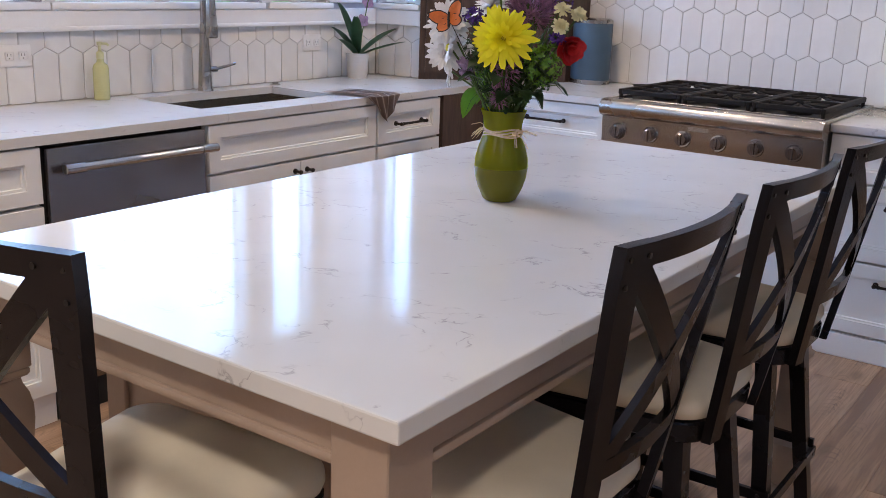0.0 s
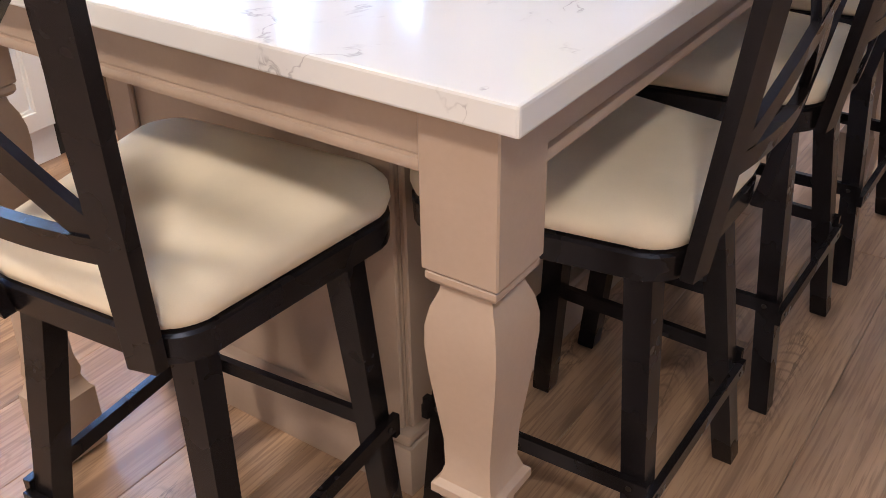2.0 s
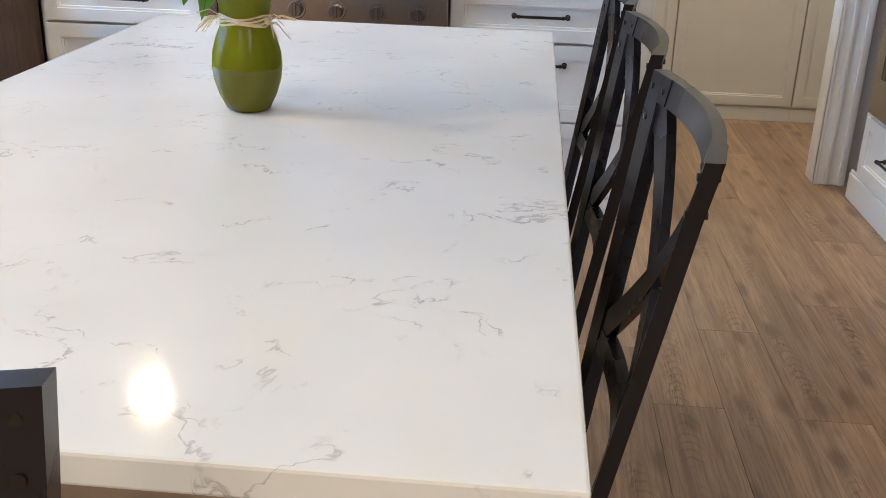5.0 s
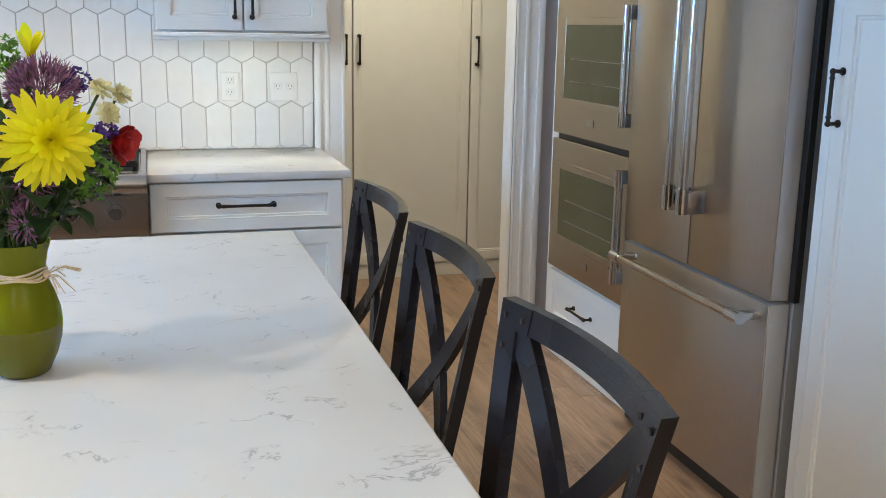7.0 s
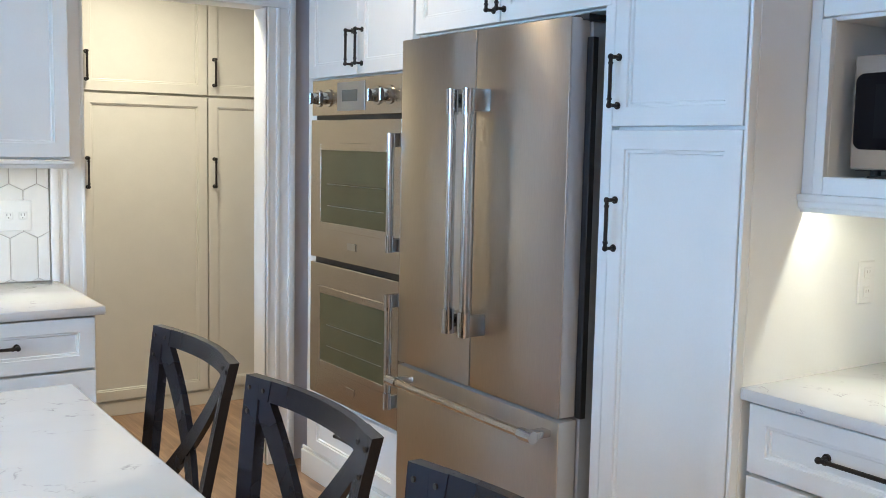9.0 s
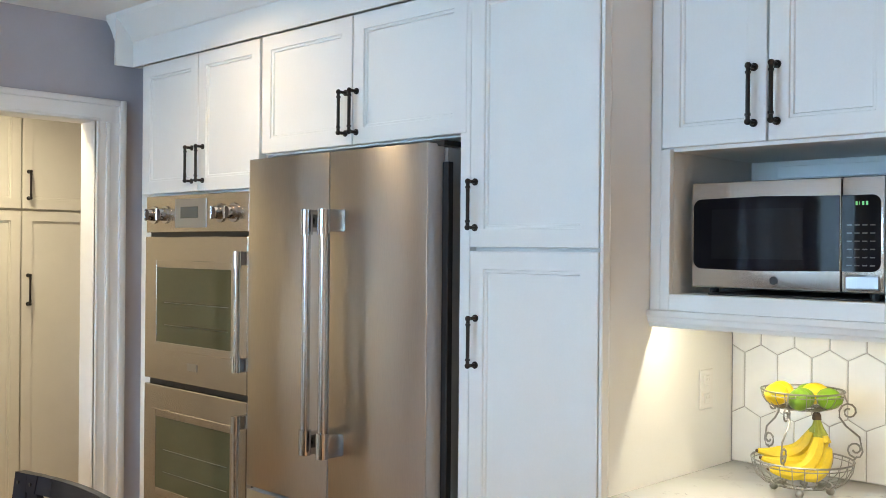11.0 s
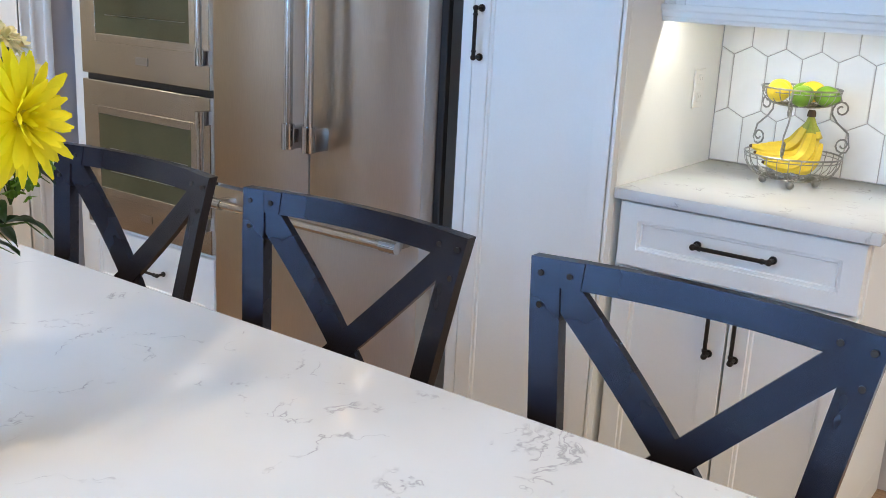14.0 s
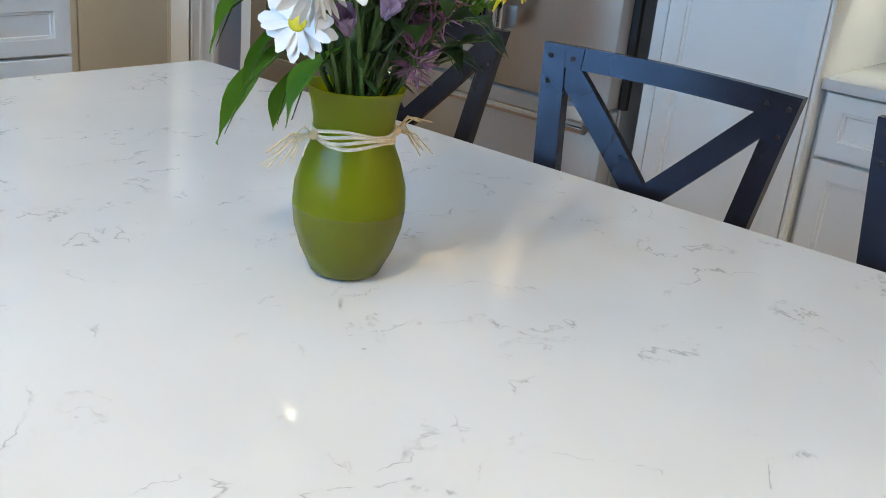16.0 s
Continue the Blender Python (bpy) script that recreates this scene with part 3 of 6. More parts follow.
def casing(name, f, u0, u1, z1, w0=0.0, wide=0.115, label="white moulded door casing"):
    """Door casing: two uprights and a head, with a stepped outer band and an inner bead."""
    root = tagged(new(name), label, kind="structure")
    for nm, a in (("upright", (u0 - wide, u0, 0.0, z1)), ("upright", (u1, u1 + wide, 0.0, z1)), ("head", (u0 - wide, u1 + wide, z1, z1 + wide * 0.72))):
        bm = bmesh.new()
        f.box(bm, *a, w0, w0 + 0.016, 0.002)
        if nm == "upright":
            out = a[0] if a[1] <= u0 else a[1] - 0.03
            inn = a[1] - 0.014 if a[1] <= u0 else a[0]
            f.box(bm, out, out + 0.03, 0.0, z1 + wide * 0.72, w0, w0 + 0.03, 0.004, 2)
            mid = a[0] + 0.045
            f.box(bm, mid, mid + 0.022, 0.0, z1, w0, w0 + 0.022, 0.005, 2)
            f.box(bm, inn, inn + 0.014, 0.0, z1, w0, w0 + 0.021, 0.004, 2)
        else:
            f.box(bm, a[0] + 0.03, a[1] - 0.03, a[3] - 0.026, a[3], w0, w0 + 0.029, 0.004, 2)
            f.box(bm, u0 - 0.02, u1 + 0.02, z1, z1 + 0.014, w0, w0 + 0.0205, 0.004, 2)
        part(nm, bm, "trim", root)
    return root


door_1 = casing("door_1", FN, DX0 + 0.02, DX1 - 0.02, DZ - 0.02, 0.0, 0.135, "white moulded casing round the pantry doorway")
bm = bmesh.new()
box(bm, DX0 - 0.009, DX0 + 0.018, YN + 0.001, YN + 0.128, 0, DZ - 0.02)
box(bm, DX1 - 0.018, DX1 + 0.009, YN + 0.001, YN + 0.128, 0, DZ - 0.02)
box(bm, DX0 + 0.018, DX1 - 0.018, YN + 0.001, YN + 0.128, DZ - 0.02, DZ + 0.009)
part("jamb", bm, "trim", door_1)
door_2 = casing("door_2", FE, -0.62, 0.32, 2.05, 0.0, 0.12, "white casing round a closed white door")
part("door_leaf", shaker(FE, -0.61, 0.31, 0.01, 2.04, 0.012, 0.11), "trim", door_2)

bm = bmesh.new()
for u0, u1 in ((YS, -0.745), (0.445, 0.54)):
    FE.box(bm, u0, u1, 0, 0.12, 0, 0.014, 0.003)
baseboard = solid("baseboard", bm, "trim", kind="structure", label="white painted baseboard")

# windows
for i, (FWN, a, c) in enumerate([(FW, *p) for p in PANES] + [(FB, RX0, RX1)]):
    win = tagged(new("window_%d" % (i + 1)), "white casement window over the sink, bright daylight behind", kind="structure")
    bm = bmesh.new()
    fr = 0.032 if i < 3 else 0.014
    for q in ((a, a + fr, WZ0, WZ1), (c - fr, c, WZ0, WZ1), (a + fr, c - fr, WZ0, WZ0 + fr), (a + fr, c - fr, WZ1 - fr, WZ1)):
        FWN.box(bm, *q, -0.11, -0.04, 0.004)
    part("window_frame", bm, "trim", win)
    p = part("pane", FWN.B(a + fr - 0.003, c - fr + 0.003, WZ0 + fr - 0.003, WZ1 - fr + 0.003, -0.082, -0.076, 0), "pane", win, smooth=0)
    p.visible_shadow = False
    bm = bmesh.new()
    FWN.box(bm, a - (0.045 if i < 3 else 0.028), c + (0.045 if i < 3 else 0.04), WZ0 - 0.03, WZ0 - 0.004, -0.10, 0.028, 0.005, 2)
    part("window_sill", bm, "trim", win)
    bm = bmesh.new()
    m0 = (a + c) / 2
    FWN.box(bm, m0 - 0.03, m0 + 0.03, WZ0 - 0.002, WZ0 + 0.026, -0.045, -0.012, 0.006, 2)
    rod(bm, FWN.at(m0, WZ0 + 0.02, -0.02), FWN.at(m0 + 0.055, WZ0 + 0.012, 0.012), 0.005, 8)
    part("crank", bm, "trim", win, "white casement crank")
    ym, w = (a + c) / 2, c - a - 2 * fr
    zm = (WZ0 + WZ1) / 2
    lamp("daylight_" + str(i + 1), FWN.at(ym, zm, -0.14), FWN.at(ym, zm, 2), w, WZ1 - WZ0 - 2 * fr, WINDOW_W * w, COOL)
bm = bmesh.new()
for a, c in ((0.22, 0.355), (1.285, 1.33), (2.335, 2.395), (2.775, YR - 0.024)):
    FW.box(bm, a, c, WZ0 - 0.004, WZ1 + 0.02, 0.001, 0.02, 0.003)
FW.box(bm, 0.22, YR - 0.025, WZ1 + 0.021, WZ1 + 0.12, 0.001, 0.024, 0.004)
FW.box(bm, 0.22, YR - 0.025, 1.165, WZ0 - 0.031, 0.009, 0.022, 0.004)
FW.box(bm, 0.22, YR - 0.032, 1.165, 1.182, 0.009, 0.03, 0.005, 2)
FB.box(bm, XW + 0.001, RE - 0.001, 1.165, WZ0 - 0.031, 0.009, 0.022, 0.004)
FB.box(bm, XW + 0.001, RE - 0.001, WZ1 + 0.021, WZ1 + 0.12, 0.001, 0.022, 0.004)
FB.box(bm, RX1 + 0.013, RE - 0.001, WZ0 - 0.003, WZ1 + 0.02, 0.001, 0.02, 0.003)
trim = solid("trim", bm, "trim", kind="structure", label="white window surround and apron boards")
M["garden"] = backdrop_mat()
backdrop = solid("backdrop", B(XW - 3.6, XW - 3.5, -3, 7, -0.5, 5), "garden", kind="structure", label="bright sky and garden greenery outside")

# baseboard, crown over the tall cabinets
bm = bmesh.new()
crown_prof = [(0.0, 2.30), (0.012, 2.30), (0.012, 2.405), (0.02, 2.41), (0.03, 2.43), (0.06, 2.47), (0.085, 2.495), (0.09, 2.5195), (0.0, 2.5195)]
rings = []
for y in (3.655, 1.245):
    rings.append([(1.36 - w, y, z) for w, z in crown_prof])
loft(bm, rings)
rings = [[(x, 3.655 + w - 0.001, z) for w, z in crown_prof] for x in (1.36 - 0.09, 1.60)]
loft(bm, rings)
crown = solid("crown_trim", bm, "white", kind="structure", label="white crown moulding over the tall cabinets", smooth=25)

# recessed ceiling lights: (0.90, 2.74) placed by its reflection, the others added unseen
DOWN = [(-1.45, 2.68), (0.90, 2.74), (-1.45, 0.65), (-1.0, -1.25), (0.9, -1.35), (-1.0, -2.7), (0.9, -2.7)]
first = None
for x, y in DOWN:
    if first is None:
        first = thing("ceiling_light", pose(x, y, ZC), "white round recessed ceiling light, switched on; one known, others added unseen", "ceiling light", "recessed ceiling lights")
        part("trim_ring", lathe(bmesh.new(), [(0.058, 0.0), (0.058, -0.003), (0.075, -0.008), (0.088, -0.004), (0.088, 0.0)], seg=28), "trim", first)
        part("diffuser", lathe(bmesh.new(), [(0.0, -0.002), (0.057, -0.002), (0.057, -0.0005), (0.0, -0.0005)], seg=24), "bulb", first, "glowing warm diffuser")
    else:
        copy_thing(first, pose(x, y, ZC))
    # the lamps at y < 0 are added fill for light from behind
    lamp("downlight", (x, y, ZC - 0.012), (x, y, 0), 0.11 if y > 0 else 0.24, 0.11, REAR_FILL_W if y < 0 else DOWN_W * (0.3 if x > 0 else 1), SOFT if y < 0 else WARM, "DISK", 150)
for x in (-1.06, -0.60):
    lamp("hood_light", (x, 3.52, 1.70), (x, 3.56, 0), 0.06, 0.06, HOOD_W, WARM, "DISK", 110)
# unseen fill lamp added to brighten the hall cabinets
lamp("hall_fill", (0.95, 4.30, ZC - 0.02), (0.95, 4.30, 0), 0.25, 0.25, HALL_FILL_W, SOFT, "DISK", 150)


# ---- cabinets and counters ----
def cabinet(name, f, u0, u1, v0, v1, depth, label, toe=True, material="white"):
    c = f.at((u0 + u1) / 2, 0, -depth / 2)
    root = thing(name, pose(c[0], c[1], v0 if v0 > 0.5 else 0), label, "cabinet")
    bm = bmesh.new()
    foot = 0.1 if v0 < 0.05 else 0.0
    f.box(bm, u0, u1, v0 + foot, v1, -depth, -0.012, 0.001)
    if foot:
        f.box(bm, u0, u1, v0, v0 + foot - 0.0003, -depth, 0.0, 0.001)
    wpart("body", bm, material, root)
    return root


# north run, right of the cooktop
CN = Face("N", 3.15)
cab = cabinet("base_cabinet", CN, -0.362, 0.34, 0.0, 0.884, 0.68, "white drawer cabinet beside the cooktop with dark pulls")
front(cab, "drawer", CN, -0.358, 0.335, 0.700, 0.880, (-0.119, 0.797, 0.079, 0.797))
front(cab, "drawer", CN, -0.358, 0.335, 0.400, 0.694, (-0.119, 0.62, 0.079, 0.62))
front(cab, "drawer", CN, -0.358, 0.335, 0.105, 0.394, (-0.119, 0.32, 0.079, 0.32))
bm = bmesh.new()
CN.box(bm, -0.362, 0.345, 0, 0.095, 0, 0.018, 0.003)
box(bm, 0.341, 0.356, 3.135, 3.80, 0, 0.095, 0.003)
wpart("plinth", bm, "white", cab)
# left of the cooktop
cab = cabinet("base_cabinet", CN, -1.955, -1.292, 0.0, 0.884, 0.68, "white drawer cabinet in the corner with dark pulls")
front(cab, "drawer", CN, -1.93, -1.297, 0.700, 0.880, (-1.71, 0.797, -1.52, 0.797))
front(cab, "drawer", CN, -1.93, -1.297, 0.400, 0.694, (-1.71, 0.62, -1.52, 0.62))
front(cab, "drawer", CN, -1.93, -1.297, 0.105, 0.394, (-1.71, 0.32, -1.52, 0.32))
# under the cooktop
cab = cabinet("base_cabinet", CN, -1.288, -0.366, 0.0, 0.70, 0.68, "white two-door cabinet under the cooktop")
front(cab, "cabinet_door", CN, -1.285, -0.828, 0.105, 0.695, (-0.86, 0.66, -0.86, 0.52))
front(cab, "cabinet_door", CN, -0.826, -0.369, 0.105, 0.695, (-0.79, 0.66, -0.79, 0.52))
# upper cabinet with lit underside
UN = Face("N", 3.49)
cab = cabinet("wall_cabinet", UN, -0.31, 0.345, 1.405, 2.43, 0.35, "white two-door wall cabinet with dark pulls")
front(cab, "cabinet_door", UN, -0.305, 0.018, 1.412, 2.30, (-0.014, 1.465, -0.014, 1.60))
front(cab, "cabinet_door", UN, 0.02, 0.342, 1.412, 2.30, (0.052, 1.465, 0.052, 1.60))
bm = bmesh.new()
UN.box(bm, -0.315, 0.352, 1.375, 1.404, -0.02, 0.024, 0.004, 2)
UN.box(bm, -0.319, 0.356, 1.388, 1.399, -0.02, 0.03, 0.004, 2)
box(bm, 0.335, 0.352, 3.51, 3.82, 1.375, 1.404, 0.003)
wpart("light_rail", bm, "white", cab)
wpart("light_strip", B(-0.28, 0.32, 3.518, 3.526, 1.3985, 1.4045), "strip", cab, "glowing light strip behind the moulding")
lamp("under_light_north", (0.02, 3.522, 1.3975), (0.02, 3.56, 0), 0.6, 0.006, UNDER_W * 0.9, (1.0, 0.93, 0.82))

# counters
def slab(name, boxes, label, bevel=0.003):
    bm = bmesh.new()
    for b in boxes:
        box(bm, *b, bevel, 2)
    return solid(name, bm, "quartz", label, "countertop")


slab("countertop", [(-0.364, 0.367, 3.122, YN - 0.002, 0.885, 0.915)], "white veined quartz countertop beside the cooktop")
# sink run: pieces round the sink opening
SX0, SX1, SY0, SY1 = -2.52, -2.15, 1.58, 2.30
bm = bmesh.new()
gx, gy = [XW + 0.002, SX0, SX1, -1.996, -1.291], [-1.2, SY0, SY1, 3.122, YN - 0.002]
gv = {}
for p in range(4):
    for q in range(4):
        if (p == 3 and q < 3) or (p == 1 and q == 1) or (p == 0 and q == 3):
            continue
        ring = []
        for k in ((p, q), (p + 1, q), (p + 1, q + 1), (p, q + 1)):
            if k not in gv:
                gv[k] = bm.verts.new((gx[k[0]], gy[k[1]], 0.915))
            ring.append(gv[k])
        bm.faces.new(ring)
ext = bmesh.ops.extrude_face_region(bm, geom=bm.faces[:])
bmesh.ops.translate(bm, vec=(0, 0, -0.03), verts=[g for g in ext["geom"] if isinstance(g, bmesh.types.BMVert)])
solid("countertop", bm, "quartz", "white quartz countertop with an undermount sink cutout", "countertop", smooth=0)

# sink base, dishwasher, drawers on the west run
CW = Face("W", -2.02)
cab = cabinet("sink_cabinet", CW, 1.478, 2.394, 0.0, 0.70, 0.55, "white sink cabinet with a false drawer front")
bm = CW.B(1.478, 2.394, 0.7005, 0.884, -0.06, 0.0)
wpart("apron_board", bm, "white", cab)
front(cab, "drawer_front", CW, 1.482, 2.391, 0.708, 0.880)
front(cab, "cabinet_door", CW, 1.482, 1.936, 0.105, 0.702, (1.905, 0.665, 1.905, 0.53))
front(cab, "cabinet_door", CW, 1.938, 2.391, 0.105, 0.702, (1.97, 0.665, 1.97, 0.53))
cab = cabinet("base_cabinet", CW, 2.398, 2.866, 0.0, 0.884, 0.6, "white drawer cabinet beside the sink with dark pulls")
front(cab, "drawer", CW, 2.402, 2.845, 0.708, 0.880, (2.52, 0.79, 2.70, 0.79))
front(cab, "drawer", CW, 2.402, 2.845, 0.535, 0.702, (2.52, 0.63, 2.70, 0.63))
front(cab, "drawer", CW, 2.402, 2.845, 0.105, 0.529, (2.52, 0.42, 2.70, 0.42))
for a, c in ((0.30, 0.848), (-0.30, 0.296), (-1.19, -0.304)):
    cab = cabinet("base_cabinet", CW, a, c, 0.0, 0.884, 0.6, "white drawer cabinet along the sink wall with dark pulls")
    m0 = (a + c) / 2
    front(cab, "drawer", CW, a + 0.003, c - 0.003, 0.708, 0.880, (m0 - 0.08, 0.79, m0 + 0.08, 0.79))
    front(cab, "drawer", CW, a + 0.003, c - 0.003, 0.43, 0.702, (m0 - 0.08, 0.60, m0 + 0.08, 0.60))
    front(cab, "drawer", CW, a + 0.003, c - 0.003, 0.105, 0.424, (m0 - 0.08, 0.30, m0 + 0.08, 0.30))
    bm = bmesh.new()
    for k in range(7):
        CW.box(bm, m0 - 0.12 + k * 0.035, m0 - 0.10 + k * 0.035, 0.025, 0.08, 0.0005, 0.004, 0)
    wpart("toe_vent", bm, "gap", cab, "dark slotted toe-kick vent")

dw = thing("dishwasher", pose(-2.3, 1.16, 0), "stainless steel dishwasher with a bar handle", "dishwasher")
wpart("body", CW.B(0.852, 1.474, 0.0, 0.884, -0.56, -0.004), "gap", dw)
wpart("door_panel", CW.B(0.862, 1.466, 0.11, 0.872, -0.003, 0.022, 0.004, seg=2), "steel_dark", dw)
bm = bmesh.new()
rod(bm, CW.at(0.905, 0.815, 0.075), CW.at(1.455, 0.815, 0.075), 0.0125, 16)
h = wpart("handle", bm, "handle_steel", dw, "satin steel bar handle")
for u in (0.92, 1.44):
    bm = bmesh.new()
    rod(bm, CW.at(u - 0.035, 0.815, 0.075), CW.at(u + 0.03, 0.815, 0.075), 0.0155, 16)
    rod(bm, CW.at(u, 0.815, 0.02), CW.at(u, 0.815, 0.075), 0.011, 12)
    wpart("bracket", bm, "chrome", h, "chrome end cap")

# walnut corner: filler post below, corner cabinet standing on the counter
post = thing("corner_cabinet", pose(-2.2, 3.4, 0.915), "dark walnut corner cabinet standing on the counter", "cabinet")
bm = bmesh.new()
foot = [(-2.33, 3.11), (-1.79, 3.61), (-1.79, 3.825), (-2.33, 3.825)]
loft(bm, [[(x, y, z) for x, y in foot] for z in (0.9155, 2.3)])
wpart("body", bm, "walnut", post, smooth=0)
d = Vector((0.54, 0.50)).normalized()
nrm = Vector((d.y, -d.x))
bm = bmesh.new()
for s0, s1, z0, z1 in ((0.03, 0.10, 0.95, 2.25), (0.635, 0.705, 0.95, 2.25), (0.10, 0.635, 0.95, 1.03), (0.10, 0.635, 2.17, 2.25)):
    q = [Vector((-2.33, 3.11)) + d * s for s in (s0, s1)]
    q = [q[0] + nrm * 0.001, q[1] + nrm * 0.001, q[1] + nrm * 0.016, q[0] + nrm * 0.016]
    loft(bm, [[(p.x, p.y, z) for p in q] for z in (z0, z1)])
wpart("door_frame", bm, "walnut", post, smooth=0)
solid("corner_post", loft(bmesh.new(), [[(-2.05, 2.868, z), (-2.0, 2.868, z), (-1.957, 3.10, z), (-1.957, 3.14, z), (-2.05, 3.14, z)] for z in (0.0, 0.884)]), "walnut",
      "dark walnut filler post between the cabinet runs", "post", smooth=0)


# ---- oven tower, refrigerator, pantry ----
CE = Face("E", 1.38)
tower = cabinet("oven_cabinet", CE, 3.545, 3.65, 0.0, 2.31, 0.65, "tall white cabinet round the double oven")
bm = bmesh.new()
CE.box(bm, 2.742, 3.5448, 0.0, 0.402, -0.65, 0.0, 0.001)
CE.box(bm, 2.742, 3.5448, 1.752, 2.31, -0.65, -0.012, 0.001)
CE.box(bm, 2.742, 2.796, 0.4022, 1.7518, -0.65, 0.0, 0.001)
wpart("carcass", bm, "white", tower)
front(tower, "cabinet_door", CE, 3.162, 3.59, 1.757, 2.298, (3.20, 1.80, 3.20, 1.93))
front(tower, "cabinet_door", CE, 2.748, 3.160, 1.757, 2.298, (3.122, 1.80, 3.122, 1.93))
front(tower, "drawer", CE, 2.80, 3.55, 0.135, 0.392, (3.26, 0.275, 3.09, 0.275))
bm = bmesh.new()
CE.box(bm, 2.742, 3.652, 0, 0.115, 0.001, 0.016, 0.004)
CE.box(bm, 2.742, 3.652, 0.115, 0.13, 0.001, 0.01, 0.003)
wpart("plinth", bm, "white", tower)

oven = thing("double_wall_oven", pose(1.7, 3.17, 0.404), "stainless double wall oven with side handles, both doors closed", "oven")
wpart("body", CE.B(2.80, 3.541, 0.404, 1.749, -0.6, 0.004), "black", oven)
wpart("control_panel", CE.B(2.80, 3.54, 1.60, 1.748, 0.0045, 0.026, 0.003), "steel_y", oven)
disp = wpart("display", CE.B(3.08, 3.31, 1.618, 1.732, 0.0262, 0.029, 0.002), "steel_side", oven, "recessed display panel")
wpart("screen", CE.B(3.14, 3.265, 1.655, 1.70, 0.0291, 0.0305, 0), "lcd", disp, "grey-blue display screen")
for u in (3.475, 3.385, 2.985, 2.895):
    k = wpart("control_knob", rod(rod(bmesh.new(), CE.at(u, 1.672, 0.026), CE.at(u, 1.672, 0.032), 0.036, 24), CE.at(u, 1.672, 0.031), CE.at(u, 1.672, 0.062), 0.026, 20, 0.022), "chrome", oven, "round chrome control knob")
    wpart("grip", CE.B(u - 0.005, u + 0.005, 1.648, 1.696, 0.06, 0.072, 0.002), "chrome", k)
for z0, z1 in ((1.003, 1.583), (0.41, 0.979)):
    dr = wpart("oven_door", CE.B(2.80, 3.54, z0, z1, 0.0045, 0.03, 0.003), "steel_y", oven)
    bm = bmesh.new()
    wz0, wz1 = z0 + 0.125, z1 - 0.095
    for q in ((3.44, 3.485, wz0, wz1), (2.855, 2.90, wz0, wz1), (2.90, 3.44, wz0, wz0 + 0.03), (2.90, 3.44, wz1 - 0.03, wz1)):
        CE.box(bm, *q, 0.0302, 0.0345, 0.0015)
    wpart("window_frame", bm, "steel_y", dr, "satin steel window frame")
    wpart("window", CE.B(2.90, 3.44, wz0 + 0.03, wz1 - 0.03, 0.0302, 0.032, 0), "oven_glass", dr, "dark oven glass, mirrored olive tone put into its colour")
    bm = bmesh.new()
    for z in (wz0 + 0.10, wz0 + 0.19):
        rod(bm, CE.at(2.92, z, 0.0325), CE.at(3.38, z, 0.0325), 0.0012, 6)
    wpart("rack", bm, "wire", dr, "faint wire rack behind the glass")
    wpart("badge", CE.B(3.135, 3.205, z0 + 0.055, z0 + 0.085, 0.0302, 0.033, 0.001), "handle_steel", dr, "small plain steel badge")
    hz0, hz1 = (1.093, 1.528) if z0 > 0.9 else (0.505, 0.937)
    hd = wpart("handle", rod(bmesh.new(), CE.at(2.798, hz0 + 0.02, 0.078), CE.at(2.798, hz1 - 0.02, 0.078), 0.0125, 16), "handle_steel", dr, "upright satin steel bar handle")
    for z in (hz0, hz1):
        bm = bmesh.new()
        s = 1 if z == hz0 else -1
        rod(bm, CE.at(2.798, z, 0.078), CE.at(2.798, z + s * 0.06, 0.078), 0.0165, 18)
        CE.box(bm, 2.786, 2.812, min(z, z + s * 0.05), max(z, z + s * 0.05), 0.029, 0.075, 0.004, 2)
        wpart("bracket", bm, "chrome", hd, "polished chrome end bracket")

